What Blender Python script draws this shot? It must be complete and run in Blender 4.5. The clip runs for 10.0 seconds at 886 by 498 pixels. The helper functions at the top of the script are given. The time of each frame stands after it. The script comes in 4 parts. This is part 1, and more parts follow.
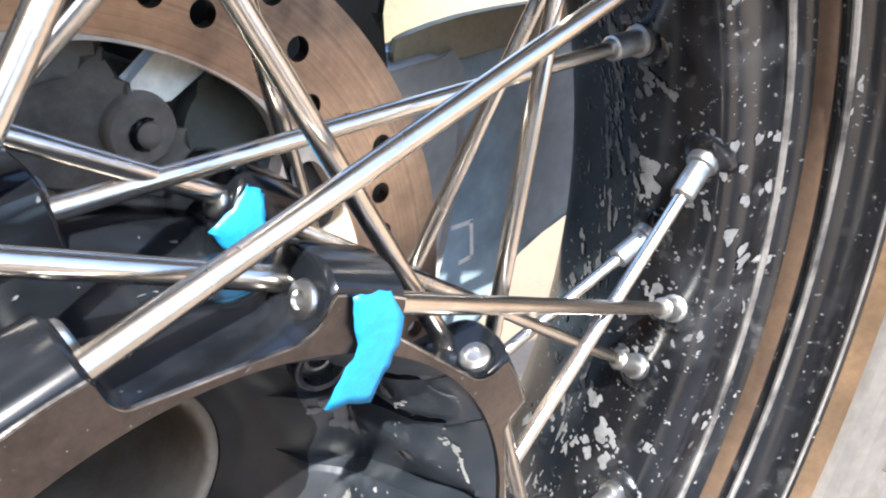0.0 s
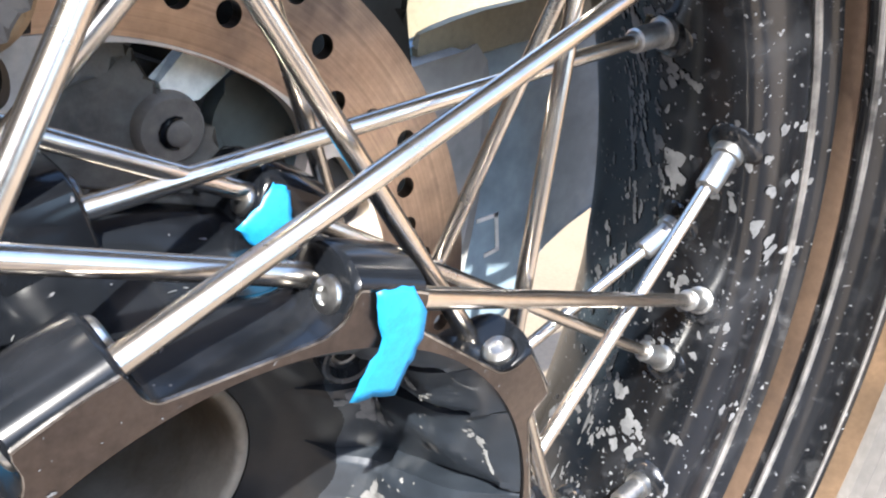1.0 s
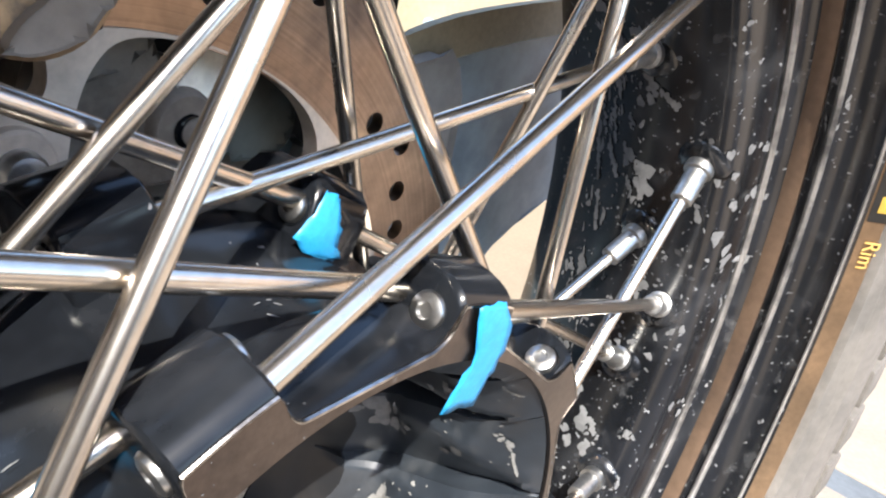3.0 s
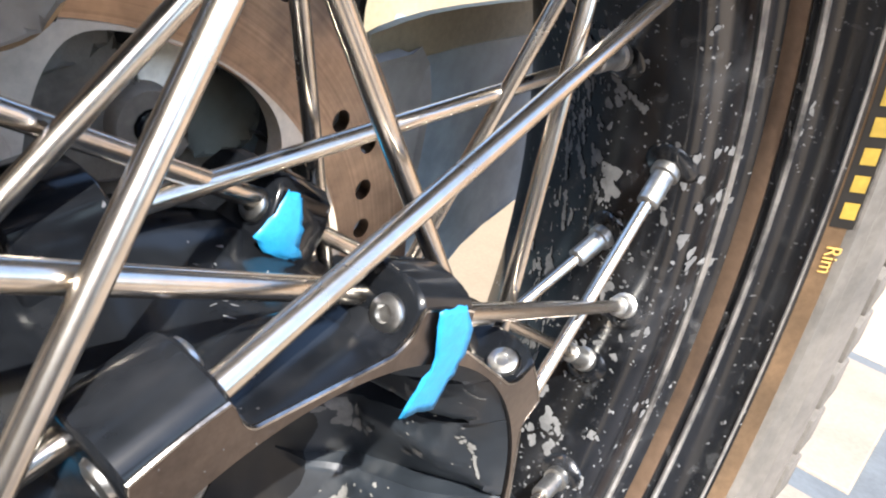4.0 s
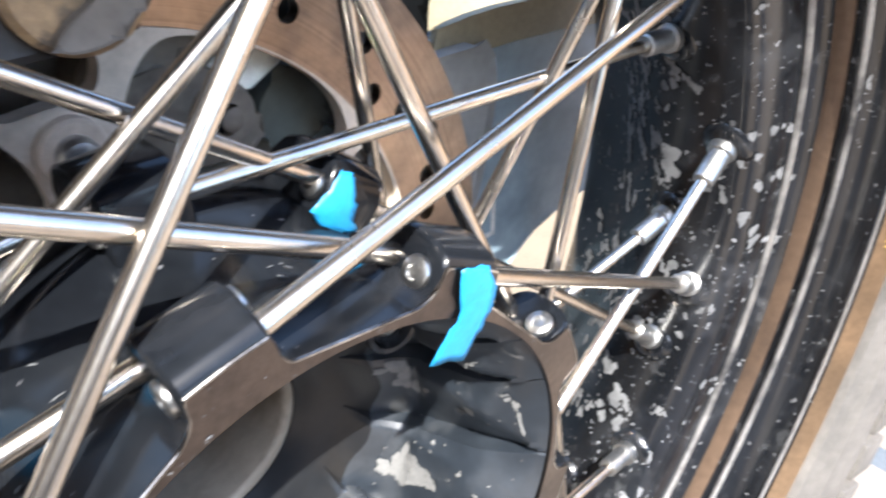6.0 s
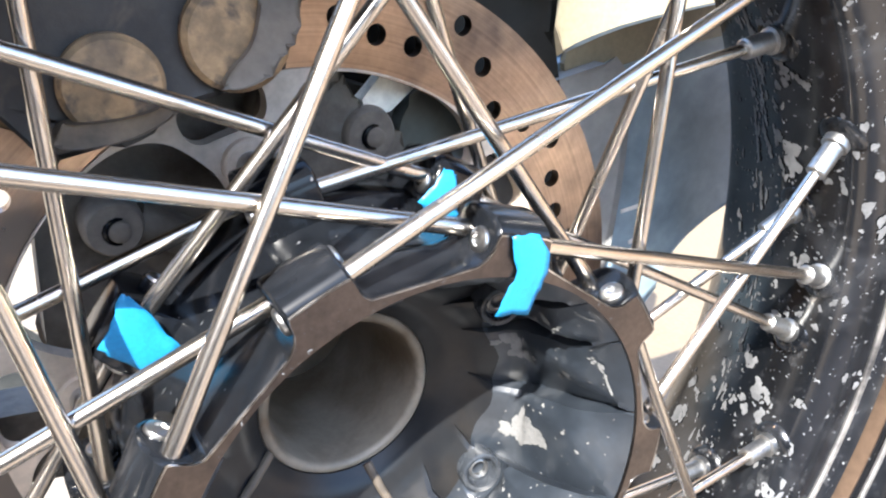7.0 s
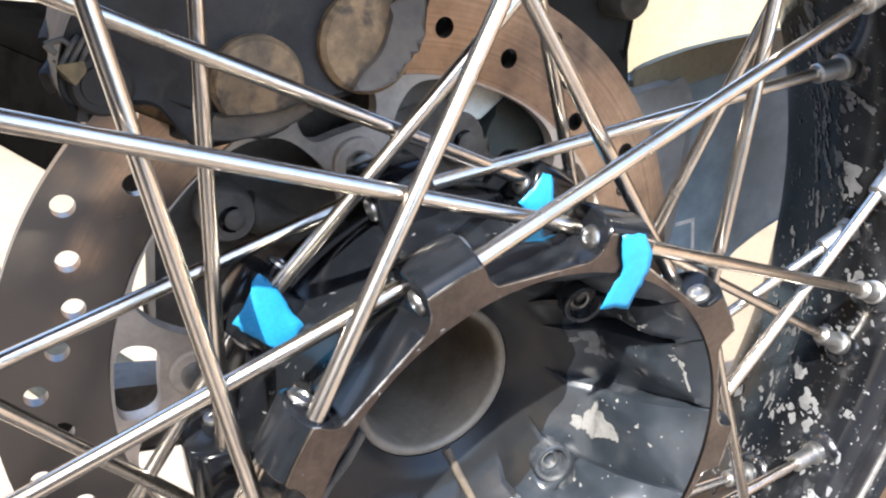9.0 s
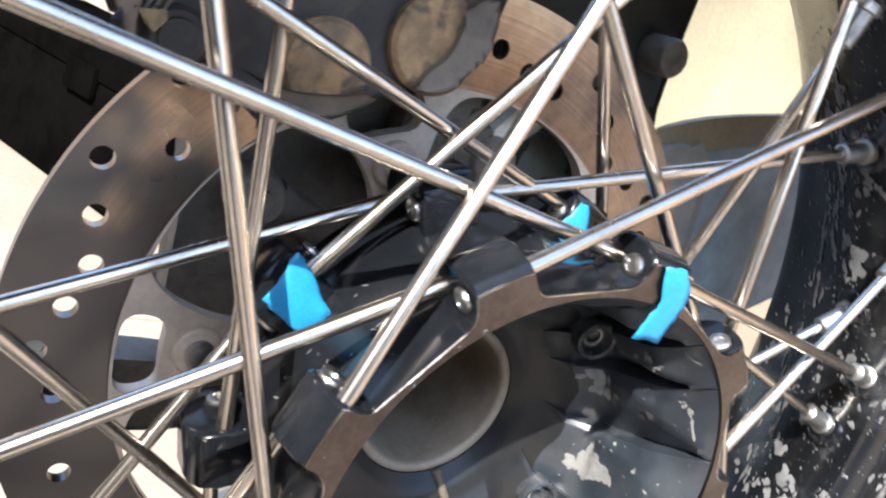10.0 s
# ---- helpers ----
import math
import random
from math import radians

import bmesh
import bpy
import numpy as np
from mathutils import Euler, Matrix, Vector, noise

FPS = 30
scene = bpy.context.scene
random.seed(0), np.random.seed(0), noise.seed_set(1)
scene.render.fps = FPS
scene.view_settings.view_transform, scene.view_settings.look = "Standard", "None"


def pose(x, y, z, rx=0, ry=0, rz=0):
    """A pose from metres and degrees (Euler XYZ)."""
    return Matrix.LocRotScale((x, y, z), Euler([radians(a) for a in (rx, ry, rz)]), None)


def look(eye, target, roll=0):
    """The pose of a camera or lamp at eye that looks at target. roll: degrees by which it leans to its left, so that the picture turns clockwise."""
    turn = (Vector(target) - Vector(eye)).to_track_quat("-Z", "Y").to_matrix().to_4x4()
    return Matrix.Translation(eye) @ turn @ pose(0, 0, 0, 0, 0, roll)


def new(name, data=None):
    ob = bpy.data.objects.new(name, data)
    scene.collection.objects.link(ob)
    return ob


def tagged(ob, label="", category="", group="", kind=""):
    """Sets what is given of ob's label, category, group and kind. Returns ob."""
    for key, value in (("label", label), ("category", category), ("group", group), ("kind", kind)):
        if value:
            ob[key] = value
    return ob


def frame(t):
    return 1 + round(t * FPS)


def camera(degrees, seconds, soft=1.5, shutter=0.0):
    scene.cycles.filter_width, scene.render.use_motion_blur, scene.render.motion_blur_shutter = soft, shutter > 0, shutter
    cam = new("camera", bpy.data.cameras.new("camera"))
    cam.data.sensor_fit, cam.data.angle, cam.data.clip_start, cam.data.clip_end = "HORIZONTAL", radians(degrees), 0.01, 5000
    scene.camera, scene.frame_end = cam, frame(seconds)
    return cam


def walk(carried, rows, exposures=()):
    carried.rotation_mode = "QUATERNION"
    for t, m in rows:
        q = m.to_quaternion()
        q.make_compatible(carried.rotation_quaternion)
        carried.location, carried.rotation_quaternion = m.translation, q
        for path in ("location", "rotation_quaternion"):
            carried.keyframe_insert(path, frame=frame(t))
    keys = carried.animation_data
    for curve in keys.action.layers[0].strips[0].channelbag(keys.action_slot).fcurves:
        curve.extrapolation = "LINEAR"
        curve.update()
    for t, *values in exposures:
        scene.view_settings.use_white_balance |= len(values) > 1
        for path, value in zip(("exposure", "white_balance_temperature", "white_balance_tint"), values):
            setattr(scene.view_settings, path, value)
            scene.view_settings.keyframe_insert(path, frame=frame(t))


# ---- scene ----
cam = camera(57.4, 10.0, soft=2.1, shutter=0.35)
PATH = [
    (0.0, -0.0769, -0.1900, 0.4411, 71.97, -12.95, -44.09),
    (0.5, -0.0771, -0.1912, 0.4423, 71.48, -12.29, -43.07),
    (1.0, -0.0777, -0.1919, 0.4427, 70.98, -11.95, -42.30),
    (1.5, -0.0784, -0.1936, 0.4450, 70.52, -11.59, -41.90),
    (2.0, -0.0802, -0.1925, 0.4448, 70.18, -11.32, -41.89),
    (2.2, -0.0910, -0.1853, 0.4391, 70.64, -11.10, -42.82),
    (2.4, -0.0957, -0.1713, 0.4322, 70.54, -12.81, -44.80),
    (2.5, -0.0988, -0.1683, 0.4294, 70.69, -13.71, -45.81),
    (2.7, -0.1032, -0.1660, 0.4340, 71.61, -14.79, -48.76),
    (3.0, -0.1067, -0.1647, 0.4387, 72.35, -15.98, -50.89),
    (4.5, -0.1032, -0.1658, 0.4406, 72.39, -17.28, -52.84),
    (5.0, -0.1031, -0.1676, 0.4419, 72.12, -17.22, -52.85),
    (5.5, -0.1024, -0.1702, 0.4429, 72.07, -16.86, -52.60),
    (5.8, -0.1065, -0.1785, 0.4449, 71.31, -15.62, -49.90),
    (6.0, -0.1091, -0.1886, 0.4440, 70.42, -14.20, -45.46),
    (6.2, -0.1141, -0.2004, 0.4485, 69.97, -12.60, -40.68),
    (7.3, -0.1069, -0.2534, 0.4527, 69.93, -7.43, -29.86),
    (7.5, -0.1050, -0.2545, 0.4475, 70.11, -7.22, -30.20),
    (8.0, -0.1006, -0.2528, 0.4540, 70.54, -6.88, -29.86),
    (8.3, -0.1040, -0.2386, 0.4497, 70.73, -7.21, -29.94),
    (8.5, -0.1171, -0.2447, 0.4493, 70.61, -7.62, -29.52),
    (8.7, -0.1326, -0.2479, 0.4456, 70.73, -9.07, -29.68),
    (9.0, -0.1436, -0.2471, 0.4490, 70.58, -10.01, -29.28),
    (9.5, -0.1449, -0.2463, 0.4455, 71.04, -11.89, -28.86),
    (9.7, -0.1489, -0.2460, 0.4442, 71.64, -13.81, -29.41),
    (10.0, -0.1620, -0.2403, 0.4297, 74.61, -19.01, -29.68),
]
walk(cam, [(t, pose(x, y, z, rx, ry, rz)) for t, x, y, z, rx, ry, rz in PATH],
     exposures=[(0.0, 2.68, 6200, 10), (2.0, 2.67, 6200, 10), (3.0, 2.46, 6500, 10), (5.4, 2.44, 6500, 10), (6.0, 2.68, 6200, 10), (7.3, 2.84, 6250, 10), (8.5, 2.92, 6250, 10), (9.2, 2.52, 6400, 10), (10.0, 2.46, 6400, 10)])

# ---- world, sun, exposure ----
world = bpy.data.worlds.new("sky")
scene.world = world
world.use_nodes = True
wn = world.node_tree.nodes
sky = wn.new("ShaderNodeTexSky")
sky.sky_type = "NISHITA"
sky.sun_disc = False
SUN_EL, SUN_AZ = 42.0, 222.0
sky.sun_elevation, sky.sun_rotation = radians(SUN_EL), radians(90 - SUN_AZ)
wn["Background"].inputs[1].default_value = 0.15
world.node_tree.links.new(sky.outputs[0], wn["Background"].inputs[0])
sun = new("sun", bpy.data.lights.new("sun", "SUN"))
sun.data.energy, sun.data.angle, sun.data.color = 3.4, radians(0.5), (1.0, 0.94, 0.84)
s_el, s_az = radians(SUN_EL), radians(SUN_AZ)
sun_way = Vector((math.cos(s_el) * math.cos(s_az), math.cos(s_el) * math.sin(s_az), math.sin(s_el)))
sun.matrix_world = look(sun_way * 3, (0, 0, 0))


# ---- materials ----
def surface(name, base, rough=0.5, metal=0.0, second=None, mix=(0.45, 0.65), scale=20.0, fine=200.0, var=0.12, bump=0.05, rough_var=0.1,
            chips=None, coat=0.0, spec=0.5, detail=5.0, depth=0.001):
    """A node material: base colour blotched with a second colour, fine grain, bump, and chips (colour, scale, threshold, rough, softness, most)."""
    m = bpy.data.materials.new(name)
    m.use_nodes = True
    nt = m.node_tree
    b = nt.nodes["Principled BSDF"]
    L = nt.links.new

    def node(kind, **kw):
        n = nt.nodes.new(kind)
        for k, v in kw.items():
            n.inputs[k].default_value = v
        return n

    def mixed(fac, c1, c2, blend="MIX"):
        n = nt.nodes.new("ShaderNodeMix")
        n.data_type, n.blend_type = "RGBA", blend
        for socket, value in ((n.inputs[0], fac), (n.inputs[6], c1), (n.inputs[7], c2)):
            if isinstance(value, bpy.types.NodeSocket):
                L(value, socket)
            elif isinstance(value, (int, float)):
                socket.default_value = value
            else:
                socket.default_value = (*value[:3], 1)
        return n.outputs[2]

    def ramp(src, lo, hi):
        n = nt.nodes.new("ShaderNodeMapRange")
        n.inputs[1].default_value, n.inputs[2].default_value = lo, hi
        L(src, n.inputs[0])
        return n.outputs[0]

    coord = nt.nodes.new("ShaderNodeTexCoord").outputs["Object"]
    big = node("ShaderNodeTexNoise", Scale=scale, Detail=detail, Roughness=0.6)
    small = node("ShaderNodeTexNoise", Scale=fine, Detail=3.0, Roughness=0.6)
    L(coord, big.inputs["Vector"]), L(coord, small.inputs["Vector"])
    second = second or [c * 0.6 for c in base]
    col = mixed(ramp(big.outputs[0], *mix), base, second)
    grain = ramp(small.outputs[0], 0.3, 0.7)
    g = nt.nodes.new("ShaderNodeMapRange")
    g.inputs[3].default_value, g.inputs[4].default_value = 1 - var, 1 + var
    L(grain, g.inputs[0])
    vm = nt.nodes.new("ShaderNodeVectorMath")
    vm.operation = "SCALE"
    L(col, vm.inputs[0]), L(g.outputs[0], vm.inputs["Scale"])
    col = vm.outputs[0]
    r = nt.nodes.new("ShaderNodeMapRange")
    r.inputs[3].default_value, r.inputs[4].default_value = max(0.02, rough - rough_var), min(1.0, rough + rough_var)
    L(big.outputs[0], r.inputs[0])
    rsock, msock = r.outputs[0], None
    if chips:
        for c_col, c_scale, c_thr, c_rough, c_soft, c_most in chips:
            cn = node("ShaderNodeTexNoise", Scale=c_scale, Detail=4.0, Roughness=0.55, Distortion=0.4)
            L(coord, cn.inputs["Vector"])
            k = ramp(cn.outputs[0], c_thr, c_thr + c_soft)
            most = nt.nodes.new("ShaderNodeMath")
            most.operation = "MULTIPLY"
            most.inputs[1].default_value = c_most
            L(k, most.inputs[0])
            k = most.outputs[0]
            col = mixed(k, col, c_col)
            rm = nt.nodes.new("ShaderNodeMix")
            L(k, rm.inputs[0]), L(rsock, rm.inputs[2])
            rm.inputs[3].default_value = c_rough
            rsock = rm.outputs[0]
    L(col, b.inputs["Base Color"]), L(rsock, b.inputs["Roughness"])
    b.inputs["Metallic"].default_value = metal
    b.inputs["Coat Weight"].default_value = coat
    b.inputs["Coat Roughness"].default_value = 0.15
    b.inputs["Specular IOR Level"].default_value = spec
    if bump:
        bn = nt.nodes.new("ShaderNodeBump")
        bn.inputs["Strength"].default_value, bn.inputs["Distance"].default_value = bump, depth
        L(small.outputs[0], bn.inputs["Height"])
        L(bn.outputs[0], b.inputs["Normal"])
    return m


STEEL = surface("stainless_steel", (0.61, 0.56, 0.50), 0.25, 1.0, (0.46, 0.415, 0.36), mix=(0.42, 0.72), scale=45, fine=350, var=0.07, bump=0.01, rough_var=0.08)
NICKEL = surface("nickel_plate", (0.46, 0.46, 0.45), 0.40, 1.0, (0.28, 0.28, 0.28), scale=120, fine=500, bump=0.05)
HEAD = surface("polished_head", (0.50, 0.50, 0.49), 0.33, 1.0, (0.30, 0.30, 0.30), mix=(0.4, 0.62), scale=160, fine=500, bump=0.03)
BLACK = surface("black_anodised_metal", (0.0042, 0.0049, 0.0064), 0.16, 0.0, (0.0075, 0.0088, 0.011), scale=25, fine=300, bump=0.012, rough_var=0.06, spec=0.25,
                chips=[((0.017, 0.018, 0.021), 45, 0.56, 0.34, 0.15, 0.5), ((0.12, 0.12, 0.13), 230, 0.70, 0.6, 0.03, 0.8)])
CUP = surface("dusty_black_metal", (0.0140, 0.0178, 0.0235), 0.30, 0.0, (0.0255, 0.0315, 0.0400), scale=30, fine=300, bump=0.02, rough_var=0.08, spec=0.85,
              chips=[((0.05, 0.054, 0.06), 60, 0.56, 0.5, 0.12, 0.5), ((0.13, 0.13, 0.14), 210, 0.72, 0.6, 0.03, 0.7)])
CUP_FLOOR = surface("darker_brown_metal", (0.0098, 0.0106, 0.0120), 0.32, 0.0, (0.0155, 0.0138, 0.0125), scale=40, fine=300, bump=0.03, rough_var=0.1, spec=0.32,
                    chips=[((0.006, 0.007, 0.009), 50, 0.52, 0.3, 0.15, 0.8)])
SCUFFED = surface("scuffed_black_metal", (0.026, 0.030, 0.036), 0.28, 0.0, (0.05, 0.054, 0.06), scale=90, fine=400, bump=0.04)
BROWN = surface("worn_flange_edge", (0.128, 0.106, 0.095), 0.34, 1.0, (0.078, 0.066, 0.062), mix=(0.4, 0.65), scale=55, fine=500, bump=0.03)
RIM = surface("black_rim_paint", (0.004, 0.0047, 0.006), 0.19, 0.0, (0.009, 0.010, 0.0125), scale=18, fine=300, bump=0.015, rough_var=0.07, coat=0.22, spec=0.55,
              chips=[((0.045, 0.048, 0.054), 32, 0.55, 0.34, 0.20, 0.45), ((0.085, 0.088, 0.095), 190, 0.62, 0.5, 0.16, 0.3),
                     ((0.11, 0.113, 0.118), 75, 0.61, 0.5, 0.14, 0.32), ((0.18, 0.183, 0.19), 380, 0.66, 0.6, 0.03, 0.9)])
BEAD = surface("bead_highlight", (0.50, 0.49, 0.48), 0.40, 0.85, (0.12, 0.12, 0.123), mix=(0.46, 0.66), scale=34, fine=300, bump=0.04)
LIP = surface("worn_rim_lip", (0.255, 0.172, 0.107), 0.36, 0.75, (0.155, 0.108, 0.07), scale=22, fine=400, bump=0.04)
CARRIER = surface("disc_carrier_steel", (0.60, 0.515, 0.42), 0.5, 0.15, (0.40, 0.335, 0.27), scale=22, fine=260, bump=0.08,
                  chips=[((0.13, 0.105, 0.082), 16, 0.55, 0.6, 0.14, 0.75)])
BORE = surface("grey_bearing_tube", (0.25, 0.215, 0.17), 0.5, 0.2, (0.125, 0.092, 0.058), mix=(0.42, 0.62), scale=26, fine=200, bump=0.04)
RUBBER = surface("dusty_tyre_rubber", (0.105, 0.096, 0.087), 0.85, 0.0, (0.068, 0.063, 0.058), scale=25, fine=250, bump=0.25)
TAPE = surface("blue_masking_tape", (0.012, 0.19, 0.39), 0.45, 0.0, (0.009, 0.162, 0.34), scale=60, fine=700, bump=0.12)
CAST = surface("dirty_cast_alloy", (0.034, 0.029, 0.0245), 0.6, 0.1, (0.02, 0.017, 0.0148), scale=45, fine=300, bump=0.25,
               chips=[((0.13, 0.098, 0.07), 42, 0.59, 0.8, 0.10, 0.5)])
BRACKET = surface("dusty_cast_bracket", (0.125, 0.110, 0.089), 0.65, 0.1, (0.058, 0.050, 0.041), scale=45, fine=300, bump=0.25,
                  chips=[((0.26, 0.2, 0.14), 40, 0.56, 0.8, 0.12, 0.5)])
RUST = surface("rusty_brown_metal", (0.37, 0.24, 0.125), 0.7, 0.05, (0.20, 0.135, 0.075), mix=(0.40, 0.60), scale=95, fine=420, bump=0.25, detail=7.0,
               chips=[((0.065, 0.056, 0.047), 120, 0.53, 0.75, 0.12, 0.8), ((0.07, 0.06, 0.05), 40, 0.50, 0.75, 0.2, 0.55)])
GREY_DUST = surface("grey_brake_dust", (0.17, 0.148, 0.122), 0.7, 0.05, (0.09, 0.08, 0.068), mix=(0.4, 0.65), scale=45, fine=280, bump=0.2)
GRIME = surface("brown_brake_dust", (0.135, 0.105, 0.075), 0.75, 0.05, (0.06, 0.05, 0.04), mix=(0.42, 0.64), scale=50, fine=280, bump=0.25)
TILE = surface("cream_floor_tile", (0.235, 0.2, 0.155), 0.6, 0.0, (0.205, 0.176, 0.135), scale=6, fine=120, bump=0.05)
FOAM = surface("cream_lit_tone", (0.275, 0.234, 0.152), 0.7, 0.0, (0.24, 0.204, 0.132), scale=25, fine=300, bump=0.1)
SHADE = surface("blue_grey_shade_tone", (0.25, 0.34, 0.41), 0.55, 0.1, (0.16, 0.22, 0.27), scale=14, fine=90, bump=0.06)
EARTH = surface("brown_earth", (0.29, 0.235, 0.18), 0.95, 0.0, (0.21, 0.17, 0.13), scale=4, fine=70, bump=0.4, depth=0.01)


def scored(name, base, second, rough, metal, count=700.0):
    """A turned metal face: colour and polish vary in fine rings round the axle; a dark reflection is painted towards
    -x.
    """
    m = surface(name, base, rough, metal, second, mix=(0.42, 0.62), scale=11, fine=260, bump=0.03)
    nt = m.node_tree
    b = nt.nodes["Principled BSDF"]
    L = nt.links.new
    coord = nt.nodes.new("ShaderNodeTexCoord")
    flat = nt.nodes.new("ShaderNodeVectorMath")
    flat.operation = "MULTIPLY"
    flat.inputs[1].default_value = (1, 0, 1)
    L(coord.outputs["Object"], flat.inputs[0])
    size = nt.nodes.new("ShaderNodeVectorMath")
    size.operation = "LENGTH"
    L(flat.outputs[0], size.inputs[0])
    rings = nt.nodes.new("ShaderNodeTexNoise")
    rings.noise_dimensions = "1D"
    rings.inputs["Scale"].default_value, rings.inputs["Detail"].default_value, rings.inputs["Roughness"].default_value = count, 4.0, 0.7
    L(size.outputs["Value"], rings.inputs["W"])
    old = b.inputs["Base Color"].links[0].from_socket
    dark = nt.nodes.new("ShaderNodeMapRange")
    dark.inputs[1].default_value, dark.inputs[2].default_value, dark.inputs[3].default_value, dark.inputs[4].default_value = 0.32, 0.68, 0.84, 1.10
    L(rings.outputs[0], dark.inputs[0])
    mul = nt.nodes.new("ShaderNodeVectorMath")
    mul.operation = "SCALE"
    L(old, mul.inputs[0]), L(dark.outputs[0], mul.inputs["Scale"])
    wobble = nt.nodes.new("ShaderNodeTexNoise")
    wobble.inputs["Scale"].default_value, wobble.inputs["Detail"].default_value = 16.0, 3.0
    L(coord.outputs["Object"], wobble.inputs["Vector"])
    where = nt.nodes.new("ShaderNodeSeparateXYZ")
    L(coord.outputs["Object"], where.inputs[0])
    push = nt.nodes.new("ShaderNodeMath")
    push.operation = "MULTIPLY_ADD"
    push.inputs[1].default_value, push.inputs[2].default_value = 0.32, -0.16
    L(wobble.outputs[0], push.inputs[0])
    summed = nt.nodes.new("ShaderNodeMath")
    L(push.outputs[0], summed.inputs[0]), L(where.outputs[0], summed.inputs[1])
    # Colour goes dark grey towards -x, standing in for a dark reflection.
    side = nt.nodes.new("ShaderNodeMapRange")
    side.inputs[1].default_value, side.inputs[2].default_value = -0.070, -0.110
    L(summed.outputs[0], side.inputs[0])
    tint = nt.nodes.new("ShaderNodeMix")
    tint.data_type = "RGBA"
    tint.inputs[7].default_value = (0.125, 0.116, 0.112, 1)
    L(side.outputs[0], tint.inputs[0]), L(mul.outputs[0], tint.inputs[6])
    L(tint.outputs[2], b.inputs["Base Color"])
    bump = nt.nodes.new("ShaderNodeBump")
    bump.inputs["Strength"].default_value, bump.inputs["Distance"].default_value = 0.07, 0.0004
    L(rings.outputs[0], bump.inputs["Height"])
    L(bump.outputs[0], b.inputs["Normal"])
    round_axle = nt.nodes.new("ShaderNodeTangent")
    round_axle.direction_type, round_axle.axis = "RADIAL", "Y"
    L(round_axle.outputs[0], b.inputs["Tangent"])
    b.inputs["Anisotropic"].default_value = 0.75
    return m


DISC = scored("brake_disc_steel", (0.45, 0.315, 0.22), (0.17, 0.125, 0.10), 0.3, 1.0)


# ---- mesh helpers ----
def part(name, bm, material, parent=None, label="", smooth=True):
    """Links a bmesh as one mesh object under its thing or part."""
    me = bpy.data.meshes.new(name)
    bmesh.ops.recalc_face_normals(bm, faces=bm.faces)
    bm.to_mesh(me)
    bm.free()
    me.materials.append(material)
    if smooth:
        me.shade_smooth()
        me.set_sharp_from_angle(angle=radians(35))
    ob = new(name, me)
    if parent:
        ob.parent = parent
    if label:
        ob["label"] = label
    return ob


def polar(r, d, deg):
    a = radians(deg)
    return Vector((r * math.cos(a), d, r * math.sin(a)))


def lathe(profile, n=96, closed=True, warp=None):
    """Turns a profile of (radius, depth along the axle) round the y axis."""
    bm = bmesh.new()
    rings = []
    for i in range(n):
        a = 360 * i / n
        rings.append([bm.verts.new(polar(*(warp(r, d, a) if warp else (r, d, a)))) for r, d in profile])
    m = len(profile)
    for i in range(n):
        p, q = rings[i], rings[(i + 1) % n]
        for j in range(m if closed else m - 1):
            k = (j + 1) % m
            bm.faces.new((p[j], p[k], q[k], q[j]))
    return bm


def tube(bm, points, radii, n=16, cap=True):
    """A round bar through points, with a radius at each."""
    pts = [Vector(p) for p in points]
    rings = []
    way = (pts[-1] - pts[0]).normalized()
    side = way.orthogonal().normalized()
    straight = all((p - pts[0]).cross(way).length < 1e-6 for p in pts)
    for i, p in enumerate(pts):
        w = way if straight else (pts[min(i + 1, len(pts) - 1)] - pts[max(i - 1, 0)]).normalized()
        s = (side - w * side.dot(w)).normalized()
        u = w.cross(s)
        r = radii[i] if isinstance(radii, (list, tuple)) else radii
        rings.append([bm.verts.new(p + r * (math.cos(2 * math.pi * k / n) * s + math.sin(2 * math.pi * k / n) * u)) for k in range(n)])
    for a, b in zip(rings, rings[1:]):
        for k in range(n):
            bm.faces.new((a[k], a[(k + 1) % n], b[(k + 1) % n], b[k]))
    if cap:
        bm.faces.new(rings[0][::-1])
        bm.faces.new(rings[-1])
    return bm


def box(bm, lo, hi, m=None, bevel=0.0):
    made = bmesh.ops.create_cube(bm, size=1)["verts"]
    lo, hi = Vector(lo), Vector(hi)
    for v in made:
        v.co = Vector([(lo[i] + hi[i]) / 2 + v.co[i] * (hi[i] - lo[i]) for i in range(3)])
    if bevel:
        edges = list({e for v in made for e in v.link_edges})
        res = bmesh.ops.bevel(bm, geom=edges, offset=bevel, segments=2, affect="EDGES", profile=0.6)
        made = list({v for f in res["faces"] for v in f.verts} | {v for v in made if v.is_valid})
    if m:
        for v in made:
            v.co = m @ v.co
    return made


def inside(p, loop):
    hit = False
    for (x0, y0), (x1, y1) in zip(loop, loop[1:] + loop[:1]):
        if (y0 > p[1]) != (y1 > p[1]) and p[0] < (x1 - x0) * (p[1] - y0) / (y1 - y0) + x0:
            hit = not hit
    return hit


